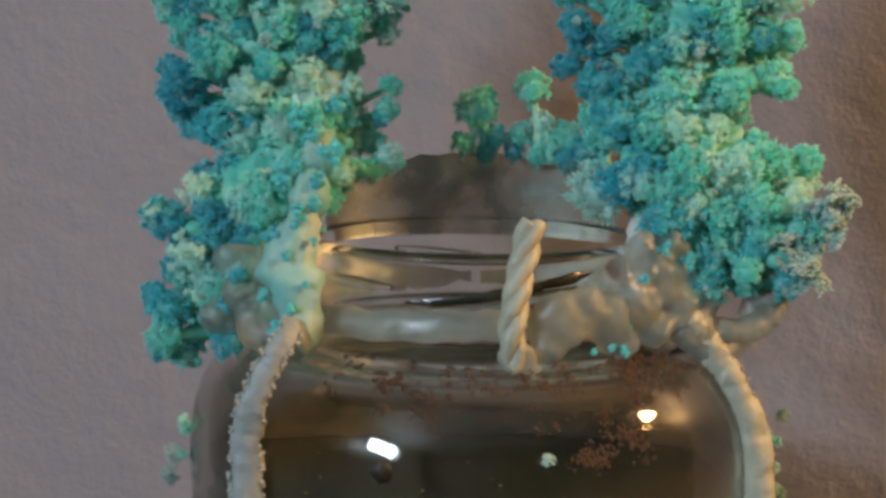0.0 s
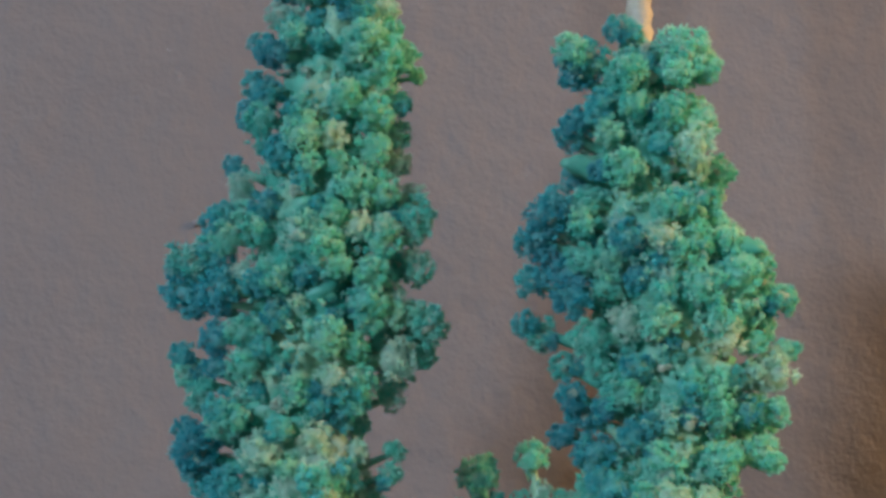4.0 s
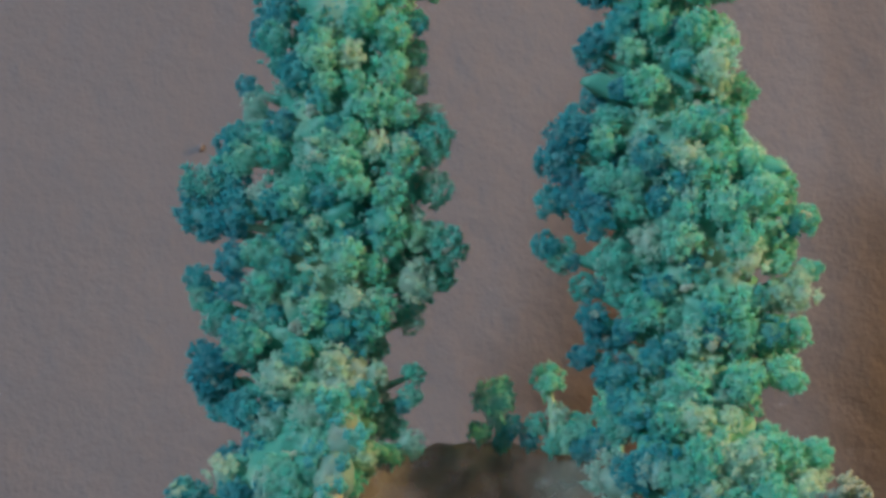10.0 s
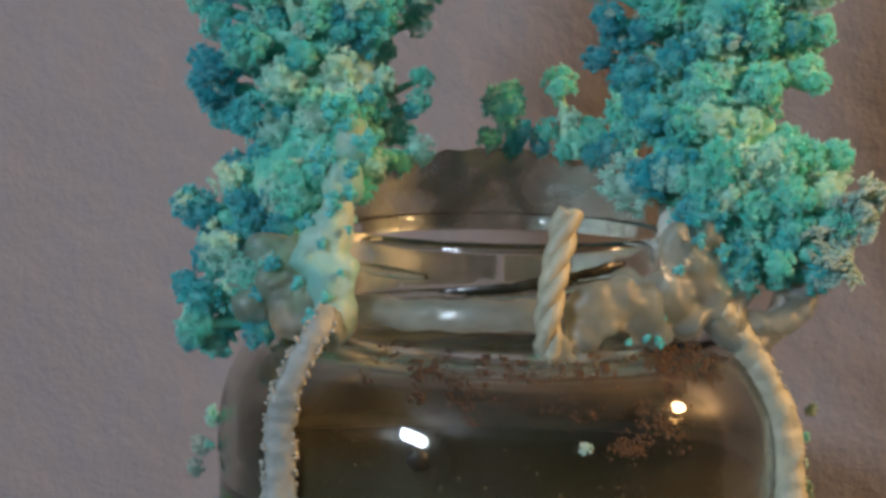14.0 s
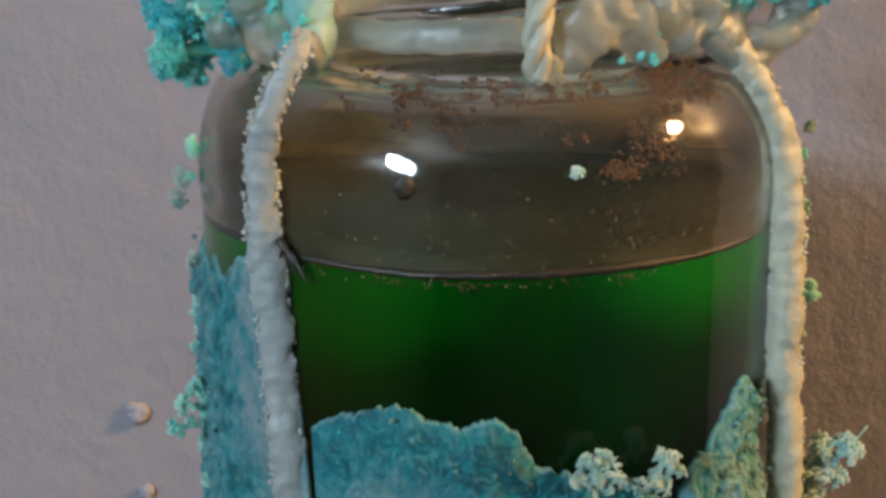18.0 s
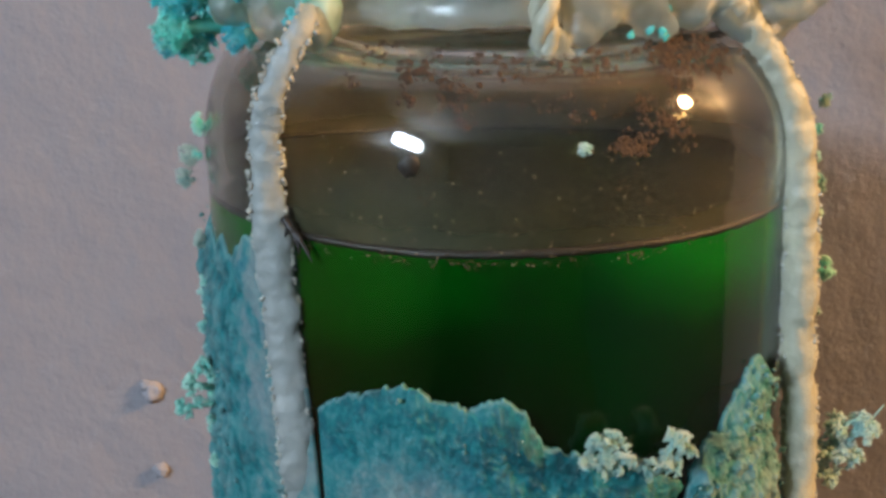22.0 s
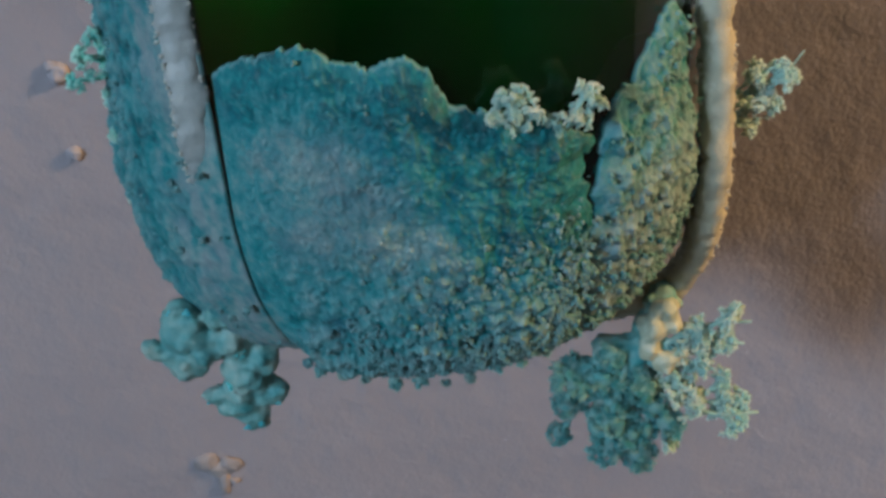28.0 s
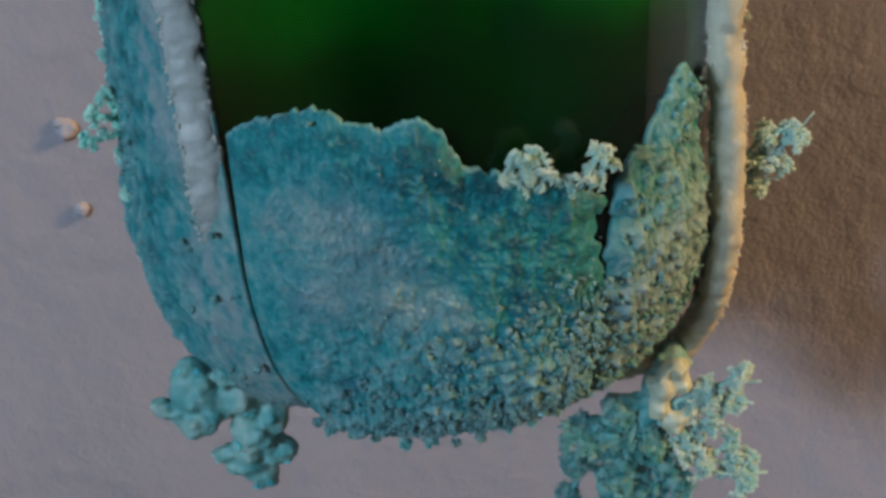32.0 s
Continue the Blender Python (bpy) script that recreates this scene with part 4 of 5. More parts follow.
def grow_column(rows, groups, label, seed, y_mid):
    r = random.Random(seed)
    z0, z1 = rows[0][0], rows[-1][0]
    zs, xl, xr = (np.array(c, float) for c in zip(*rows))
    mid = lambda z: (np.interp(z, zs, xl) + np.interp(z, zs, xr)) / 2
    half = lambda z: (np.interp(z, zs, xr) - np.interp(z, zs, xl)) / 2
    ym = lambda z: np.interp(z, (z0, z0 + 35), (y_mid[0], y_mid[1]))
    col = empty("crystal_column", mm(mid(z0), ym(z0), z0), label, "crystals", "crystal columns")
    zz = np.linspace(z0 + 6, z1 - 3, 110)
    path = np.array([(mid(z), ym(z), z) for z in zz])
    blur = np.ones(13) / 13
    path[:, 0] = np.convolve(np.pad(path[:, 0], 6, mode="edge"), blur, "valid")
    rad = np.convolve(np.pad([min(half(z) * 0.48, 8.5) for z in zz], 6, mode="edge"), blur, "valid") * np.clip((z1 - zz) / 16.0, 0.15, 1.0) ** 0.6
    v, f = tube(path, rad, 40, 0.34, 0.32, seed)
    core = [(v, f)]
    axis = lambda z: np.array([np.interp(z, zz, path[:, 0]), np.interp(z, zz, path[:, 1]), z])

    def hue(x, z):
        """Bluer on the side away from the lamp, its light put into the colour; paler towards the foot."""
        side = (x - mid(z)) / max(half(z), 4.0)
        k = r.random()
        if k < (0.10 if side < 0 else 0.20) + (0.12 if z < 62 else 0.0):
            return ROSE_PALE
        return ROSE_BLUE if r.random() < 0.34 - 0.34 * side else ROSE

    for x, z, size in [q for g in groups for q in g]:
        foot = axis(max(z0 + 6, z - 0.35 * abs(x - mid(z))))
        end = np.array((x, ym(z) + r.uniform(-4.5, 1.0), z))
        out = unit(end - foot + 0.2 * rand_dir(r))
        if np.linalg.norm(end - foot) > 4:
            core.append(tube(spline([foot, (foot + end) / 2 + 0.6 * rand_dir(r), end], 9), np.linspace(1.7, 0.22 * size, 9), 10, 0.4, 0.5, seed))
        pool = hue(x, z)
        put("crystal_rosette", r.choice(pool), col, mm(*end), unit(out + (0, -0.6, 0)), size * 1.42, r)
        d = unit(rand_dir(r) * (0.8, 0.5, 0.8) - 0.5 * out + (0, -0.5, 0))
        put("crystal_rosette", r.choice(pool if r.random() < 0.6 else hue(x, z)), col, mm(*(end + d * size * 0.95)), unit(out + d), size * r.uniform(0.8, 1.05), r)
        if r.random() < 0.35:
            put("crystal_tuft", r.choice(TUFTS_PALE), col, mm(*(end + (0, -size * 0.55, 0))), unit((r.uniform(-0.5, 0.5), -1, r.uniform(-0.3, 0.5))), size * r.uniform(0.55, 0.85), r)
    # rosettes over the front of the core, leaving some of it bare
    z = z0 + 4.0
    while z < z1 - 3.5:
        h = half(z)
        n = max(2, int(round(h / 3.3)))
        for i in range(n):
            u = (i + r.uniform(0.15, 0.85)) / n * 1.7 - 0.85
            if r.random() < (0.30 if abs(u) < 0.35 and h > 10 else 0.06):
                continue
            zc = z + r.uniform(-2.2, 2.2)
            x = mid(zc) + u * h * 0.88
            dy = 0.74 * min(h, 13.0) * math.sqrt(max(0.05, 1 - u * u))
            size = r.uniform(2.3, 4.2)
            c = axis(zc)
            end = np.array((x, c[1] - dy * r.uniform(0.8, 1.05), zc))
            core.append(tube(spline([c, (c + end) / 2, end], 6), np.linspace(1.6, 0.25 * size, 6), 9, 0.4, 0.5, seed))
            put("crystal_rosette", r.choice(hue(x, zc)), col, mm(*end), unit(end - c + 2.0 * rand_dir(r)), size, r)
        z += 4.4
    # waxy tongues between them
    for _ in range(16):
        zc = r.uniform(z0 + 8, z1 - 10)
        u = r.uniform(-0.8, 0.8)
        c = axis(zc)
        e = c + np.array((u * half(zc), -0.55 * min(half(zc), 12.0) * math.sqrt(1 - u * u), r.uniform(-3, 3)))
        core.append(tube(spline([c, (c + e) / 2, e, e + 0.3 * (e - c)], 10), 2.6 * np.sin(np.linspace(1.2, 2.9, 10)), 12, 0.5, 0.5, seed + _))
    vs, fs, n = [], [], 0
    for v, f in core:
        vs.append(v)
        fs += [tuple(q + n for q in p) for p in f]
        n += len(v)
    part("salt_core", mesh_of("salt_core", local(col, to_m(np.vstack(vs))), fs, MAT_CORE), col, "pale green waxy salt core with side branches")
    # small buds and crumbs of crystal scattered on the core
    for _ in range(70):
        i = r.randrange(len(zz))
        a = r.uniform(-1.3, 1.3)
        d = unit((math.sin(a), -math.cos(a), r.uniform(-0.4, 0.4)))
        k = rad[i] * 1.08
        at = path[i] + np.array((math.sin(a) * k, -math.cos(a) * k, 0))
        put("crystal_bud", r.choice(ROSE_BLUE + ROSE_PALE + ROSE + TUFTS_PALE + TUFTS_PALE), col, mm(*at), d, r.uniform(1.2, 2.4), r)
    s = Soup()
    for _ in range(1700):
        i = r.randrange(len(zz))
        a = r.uniform(-2.2, 2.2)
        d = unit((math.sin(a), -math.cos(a), r.uniform(-0.4, 0.4)))
        k = rad[i] * r.uniform(0.95, 1.3)
        c = path[i] + np.array((math.sin(a) * k * r.choice((1.0, 1.0, 1.4)), -math.cos(a) * k, r.uniform(-0.6, 0.6)))
        q = r.choice((0.3, 0.5, 0.7, 0.9))
        s.ball(c, q * 0.6, 0.1, ICO1, 0.25, r)
        for _k in range(7):
            e = unit(d + 0.9 * rand_dir(r))
            s.finger(c + e * q * 0.4, e, q * r.uniform(0.6, 1.2), q * 0.24, 0.2, 1.0, r)
    me = s.mesh("crystal_crumbs", MAT_CRYS)
    me.vertices.foreach_set("co", local(col, to_m(np.concatenate(s.v))).ravel())
    part("crystal_crumbs", me, col, "fine crumbs of crystal on the core")["kind"] = "stuff"
    return col


grow_column(LEFT_COL, (LEFT_UPPER, LEFT_MIDDLE, LEFT_LOWER), "tall column of teal and blue coral-like crystals on a hanging string", 11, (-16, 0))
grow_column(RIGHT_COL, (RIGHT_UPPER, RIGHT_MIDDLE, RIGHT_LOWER), "tall column of turquoise coral-like crystals, bare string above", 12, (-16, -4))


# ---- salt crusts on the glass ----
def crust_mat():
    """Blue-green salt with whitish-lilac bloom and darker patches."""
    m, t, p = mat("blue_crust")
    big, mid, fine = noise_n(t, 60.0, 4, 0.65), noise_n(t, 230.0, 4, 0.65), noise_n(t, 900.0, 3)
    tn = t.nodes.new("ShaderNodeAttribute")
    tn.attribute_name = "tone"
    f = math_n(t, "ADD", math_n(t, "MULTIPLY", big.outputs["Fac"], 0.7), math_n(t, "MULTIPLY", mid.outputs["Fac"], 1.1))
    f = math_n(t, "ADD", f, math_n(t, "MULTIPLY", noise_n(t, 620.0, 4, 0.7).outputs["Fac"], 0.9))
    f = math_n(t, "ADD", math_n(t, "SUBTRACT", f, 0.93), math_n(t, "MULTIPLY", tn.outputs["Fac"], 0.8), True)
    c = ramp(t, f, [(0.14, (0.0013, 0.0455, 0.0514)), (0.30, (0.0019, 0.0826, 0.0920)), (0.44, (0.0057, 0.1240, 0.1309)), (0.58, (0.0226, 0.1488, 0.1528)), (0.72, (0.0722, 0.1695, 0.1652)), (0.95, (0.1568, 0.2315, 0.2089))]).outputs[0]
    bluer = math_n(t, "MULTIPLY", math_n(t, "SUBTRACT", noise_n(t, 150.0, 4, 0.7).outputs["Fac"], 0.54, True), 4.0, True)
    c = mixc(t, math_n(t, "MULTIPLY", bluer, 0.8), c, (0.0037, 0.0694, 0.1068))
    # whitish-lilac bloom
    bl = math_n(t, "ADD", math_n(t, "MULTIPLY", noise_n(t, 95.0, 5, 0.7).outputs["Fac"], 3.0), math_n(t, "MULTIPLY", tn.outputs["Fac"], 2.2))
    bl = math_n(t, "MULTIPLY", math_n(t, "SUBTRACT", bl, 1.75, True), 0.75, True)
    c = mixc(t, math_n(t, "MULTIPLY", bl, 0.8), c, mixc(t, noise_n(t, 210.0, 3).outputs["Fac"], (0.0745, 0.1395, 0.1407), (0.1314, 0.1432, 0.1710)))
    at = t.nodes.new("ShaderNodeAttribute")
    at.attribute_name = "tip"
    c = mixc(t, math_n(t, "MULTIPLY", at.outputs["Fac"], 0.6, True), c, (0.20, 0.29, 0.275))
    c = mixc(t, math_n(t, "MULTIPLY", math_n(t, "SUBTRACT", fine.outputs["Fac"], 0.40, True), 0.7, True), c, (0.0051, 0.0849, 0.1024))
    sparkle = math_n(t, "MULTIPLY", math_n(t, "SUBTRACT", noise_n(t, 1300.0, 3, 0.7).outputs["Fac"], 0.71, True), 9.0, True)
    c = mixc(t, sparkle, c, (0.42, 0.50, 0.47))
    t.links.new(c, p.inputs["Base Color"])
    p.inputs["Roughness"].default_value = 0.8
    p.inputs["Specular IOR Level"].default_value = 0.3
    bump(t, p, math_n(t, "ADD", fine.outputs["Fac"], math_n(t, "MULTIPLY", noise_n(t, 380.0, 4).outputs["Fac"], 1.4)), 0.18, 0.0006)
    p.inputs["Subsurface Weight"].default_value = 0.35
    p.inputs["Subsurface Radius"].default_value = (0.5, 1.0, 1.0)
    p.inputs["Subsurface Scale"].default_value = 0.0012
    return m


MAT_CRUST = crust_mat()
# arc along the jar's outside, downward from the liquid's level: length, radius, height
DOWN = np.array([(r_, z) for r_, z in smooth_profile(OUTER, 240) if z <= 6.0][::-1])
ARC = np.concatenate([[0], np.cumsum(np.linalg.norm(np.diff(DOWN, axis=0), axis=1))])


def on_glass(theta, s, lift=0.0):
    """A place on the glass, mm: theta in degrees from the front, s mm of arc below z = 6."""
    r_, z = np.interp(s, ARC, DOWN[:, 0]), np.interp(s, ARC, DOWN[:, 1])
    r2, z2 = np.interp(s + 0.5, ARC, DOWN[:, 0]), np.interp(s + 0.5, ARC, DOWN[:, 1])
    t = unit((r2 - r_, z2 - z))
    n = np.array((-t[1], t[0]))
    r_, z = r_ + n[0] * lift, z + n[1] * lift
    a = radians(theta)
    return np.array((JX + r_ * math.sin(a), -r_ * math.cos(a), z)), np.array((n[0] * math.sin(a), -n[0] * math.cos(a), n[1]))


def interp_of(pairs):
    a, b = zip(*pairs)
    return lambda x: float(np.interp(x, a, b))


def crust(name, label, top, left, right, s_end, thick, lumps, nu, nv, seed, nodules=0, nod_where=None, tone=None):
    """A knobbly sheet of salt between two edges (degrees by arc length), its upper rim a curve over the width."""
    o = empty(name, mm(JX, 0, -40), label, "salt crust", "salt crusts")
    v, f, tips, tones = [], [], [], []
    off = Vector((seed * 5.7, 0, 0))
    for j in range(nv + 1):
        for i in range(nu + 1):
            u, w = i / nu, j / nv
            s0 = top(u)
            s = s0 + (s_end - s0) * w
            a, b = left(s), right(s)
            th = a + (b - a) * u
            p, n = on_glass(th, s)
            q = Vector(p)
            ragged = noise.noise(q * 0.22 + off) * 1.6 + noise.noise(q * 0.7 + off) * 0.9 + noise.noise(q * 1.6 + off) * 0.6
            if j < nv:
                p, n = on_glass(th, s + ragged * max(0, 1 - w * 6))
            h1 = noise.fractal(q * 0.11 + off, 1.0, 2.0, 3)
            h2 = noise.noise(q * 0.55 + off)
            h3 = noise.noise(q * 1.25 + off)
            cell = noise.voronoi(q * 0.42 + off)[0][0]
            cell2 = noise.voronoi(q * 1.15 + off)[0][0]
            k_ = lumps(u, w)
            knob = max(0.0, 0.75 - cell) * 1.9 * k_ + max(0.0, 0.7 - cell2) * 1.0 * (0.6 + 0.6 * k_) + 0.22 * h2 + 0.12 * h3 + 0.25 * noise.noise(q * 2.3 + off)
            edge = min(1.0, 8 * min(u, 1 - u) + 0.08, 14 * w + 0.10, 14 * (1 - w) + 0.1)
            h = edge * (thick * (1 + 0.7 * h1) + 0.68 * knob)
            v.append(p + n * max(0.15, h))
            tips.append(0.6 if j < 2 else min(1.0, max(0.0, (knob - 0.25) * 0.6)))
            tones.append(tone(u, w) if tone else 0.0)
    m = nu + 1
    for j in range(nv):
        for i in range(nu):
            k = j * m + i
            f.append((k, k + m, k + m + 1, k + 1))
    # skirt down to the glass
    base = len(v)
    rim = [i for i in range(m)] + [j * m + nu for j in range(1, nv + 1)] + [nv * m + i for i in range(nu - 1, -1, -1)] + [j * m for j in range(nv - 1, 0, -1)]
    c = np.array((JX, 0, -30.0))
    for k in rim:
        p = v[k]
        n = unit(p - np.array((JX, 0, max(p[2], -55.0))))
        v.append(p - n * 1.2)
        tips.append(0.0)
        tones.append(0.0)
    for q in range(len(rim)):
        a, b = rim[q], rim[(q + 1) % len(rim)]
        f.append((a, b, base + (q + 1) % len(rim), base + q))
    me = mesh_of("crust_sheet", local(o, to_m(np.array(v))), f, MAT_CRUST, tips)
    a_ = me.attributes.new("tone", "FLOAT", "POINT")
    a_.data.foreach_set("value", np.array(tones, dtype=np.float32))
    part("crust_sheet", me, o)
    if nodules:
        r = random.Random(seed)
        s_ = Soup()
        made = 0
        for _ in range(nodules * 12):
            if made >= nodules:
                break
            u, w = r.random(), r.random()
            if r.random() > nod_where(u, w):
                continue
            made += 1
            s = top(u) + (s_end - top(u)) * w
            a, b = left(s), right(s)
            p, n = on_glass(a + (b - a) * u, s, thick * 1.0)
            q = p + n * r.uniform(-0.1, 0.7)
            rad = r.choice((0.16, 0.22, 0.3, 0.4, 0.62)) * (0.65 + 0.5 * min(1.0, 1.5 * w))
            s_.ball(q, rad, r.uniform(0.5, 1.0) * (0.6 + 0.5 * u), ICO1, 0.3, r)
            for _k in range(4):
                e = unit(n + 0.9 * rand_dir(r))
                s_.finger(q + e * rad * 0.7, e, rad * r.uniform(0.5, 1.0), rad * 0.36, 0.4, 1.0, r)
        me = s_.mesh("nodule_rubble", MAT_CRUST)
        me.vertices.foreach_set("co", local(o, to_m(np.concatenate(s_.v))).ravel())
        part("nodule_rubble", me, o, "pale popcorn-like salt nodules")["kind"] = "stuff"
    return o


def arc_at(z):
    return float(np.interp(-z, -DOWN[:, 1], ARC))


FRONT_TOP = interp_of([(0.0, arc_at(-22.5)), (0.10, arc_at(-19.5)), (0.22, arc_at(-17)), (0.30, arc_at(-16.6)), (0.37, arc_at(-19)), (0.43, arc_at(-20)), (0.49, arc_at(-18.6)), (0.56, arc_at(-19.6)), (0.62, arc_at(-24.5)), (0.72, arc_at(-26)),
                       (0.84, arc_at(-28)), (0.93, arc_at(-30.5)), (1.0, arc_at(-32.5))])
FRONT_L = interp_of([(0, -36), (arc_at(-22), -36), (arc_at(-45), -34.5), (arc_at(-58), -32.5), (arc_at(-67), -30), (200, -24)])
CRACK = lambda s: 0.5 * math.sin(0.75 * s) + 0.35 * math.sin(1.9 * s + 1)
FRONT_R0 = interp_of([(0, 29), (arc_at(-31), 31.0), (arc_at(-34.5), 32.6), (arc_at(-36.8), 29.6), (arc_at(-39), 29.4), (arc_at(-41), 31.4), (arc_at(-47), 32.1), (arc_at(-56), 32.3), (arc_at(-64), 31), (200, 30)])
FRONT_R = lambda s: FRONT_R0(s) + CRACK(s) * (s > arc_at(-36))
LEAF_TOP = interp_of([(0.0, arc_at(-36)), (0.10, arc_at(-30)), (0.30, arc_at(-25.5)), (0.42, arc_at(-24.2)), (0.60, arc_at(-21)), (0.78, arc_at(-19.3)), (0.92, arc_at(-19.6)), (1.0, arc_at(-23))])
LEAF_L0 = interp_of([(0, 38), (arc_at(-24), 36), (arc_at(-31), 34), (arc_at(-34.5), 33.0), (arc_at(-36.5), 33.8), (arc_at(-39), 33.6), (arc_at(-42), 32.8), (arc_at(-56), 32.7), (arc_at(-66), 32), (200, 30)])
LEAF_L = lambda s: LEAF_L0(s) + CRACK(s) * (s > arc_at(-36))
LEAF_R = interp_of([(0, 55), (arc_at(-20), 57), (arc_at(-40), 65), (arc_at(-60), 78), (arc_at(-70), 82), (200, 84)])
SIDE_TOP = interp_of([(0.0, arc_at(-3)), (0.5, arc_at(-3)), (0.66, arc_at(-4)), (0.72, arc_at(-7)), (0.77, arc_at(-3)), (0.82, arc_at(-6)), (0.88, arc_at(-1)), (0.95, arc_at(0)), (1.0, arc_at(0))])
SIDE_L = interp_of([(0, -150), (200, -150)])
SIDE_R = interp_of([(0, -44), (arc_at(-22), -38.6), (arc_at(-30), -37.4), (arc_at(-45), -35.6), (arc_at(-58), -33.6), (arc_at(-67), -31.4), (200, -26)])


def build_crusts():
    S_END = float(ARC[-1]) - 16
    blob = lambda u, w, a, b, p, q: math.exp(-((u - a) / p) ** 2 - ((w - b) / q) ** 2)
    crust("salt_crust", "thick blue and whitish salt crust over the jar's lower front", FRONT_TOP, FRONT_L, FRONT_R, S_END, 1.4,
          lambda u, w: 0.32 + 1.15 * max(0, min(1, (w - 0.34 + 0.35 * (u - 0.5)) * 3)), 290, 290, 1, 5200,
          lambda u, w: 0.004 + max(0.0, min(1.0, 2.4 * (w - 0.40 + 0.55 * (u - 0.5)))),
          lambda u, w: 0.30 * blob(u, w, 0.27, 0.20, 0.22, 0.10) + 0.22 * blob(u, w, 0.48, 0.33, 0.3, 0.13) - 0.26 * blob(u, w, 0.74, 0.26, 0.17, 0.15) - 0.10 * blob(u, w, 0.4, 0.05, 0.5, 0.07) + 0.17 * min(1, 1.5 * w) + 0.10 * noise.fractal(Vector((u * 9, w * 9, 1.0)), 1.0, 2.0, 3))
    crust("salt_crust", "leaf-shaped pale green and pinkish knobbly salt crust", LEAF_TOP, LEAF_L, LEAF_R, S_END, 1.5,
          lambda u, w: 1.0, 140, 240, 2, 1300, lambda u, w: max(0.05, min(1.0, 0.15 + 1.2 * w)),
          lambda u, w: 0.38 * min(1, 3 * w) + 0.06 - 0.2 * max(0, u - 0.8) * 4)
    crust("salt_crust", "blue and greyish salt crust round the jar's side", SIDE_TOP, SIDE_L, SIDE_R, S_END, 1.2,
          lambda u, w: 1.0 if u < 0.8 else 0.5, 260, 230, 3, 900, lambda u, w: 0.7 if u < 0.8 else 0.1,
          lambda u, w: max(0.0, min(1.0, (u - 0.80) * 8)) * (0.55 + 0.7 * noise.fractal(Vector((u * 40, w * 22, 3.0)), 1.0, 2.0, 3)) * (1.0 if w < 0.3 else 0.7) - 0.10 + 0.10 * min(1, 2 * w))
    # the far side, out of view but seen darkly through the liquid
    crust("salt_crust", "blue salt crust on the jar's wall side", interp_of([(0, arc_at(-22)), (0.5, arc_at(-26)), (1, arc_at(-20))]), interp_of([(0, 86), (200, 86)]), interp_of([(0, 208), (200, 208)]), S_END, 1.2,
          lambda u, w: 0.3, 60, 60, 4)


build_crusts()


# ---- separate growths ----
def sprig(name, base, tips, label, pool, stem_mat, seed, group="crystal sprigs", thick=1.0, grow=2.1):
    """Stalks from one base, each with a crystal head: tips are (place, size)."""
    r = random.Random(seed)
    o = empty(name, mm(*base), label, "crystals", group)
    for at, size in tips:
        b, e = np.array(base, float), np.array(at, float)
        midp = (b + e) / 2 + rand_dir(r) * 0.12 * np.linalg.norm(e - b)
        p = spline([b, midp, e], 14)
        v, f = tube(p, np.linspace(thick * (0.5 + 0.18 * size), (0.16 * size + 0.25) * min(1.0, 1.2 * thick), 14), 9, 0.4, 0.9, seed)
        part("stalk", mesh_of("stalk", local(o, to_m(v)), f, stem_mat), o)
        fan = pool is CORAL
        put("crystal_head", r.choice(pool), o, mm(*(p[7] if fan else e)), unit(e - midp + 0.001), size * grow * (1.35 if fan else 1.0), r)
        if fan:
            put("crystal_head", r.choice(pool), o, mm(*p[2]), unit(unit(e - b) + 0.7 * rand_dir(r)), size * grow, r)
        for k, q in () if pool is CORAL else ((5, 0.5), (9, 0.75)):
            put("crystal_head", r.choice(pool), o, mm(*p[k]), unit(unit(e - b) + 0.9 * rand_dir(r)), size * grow * q, r)
    return o


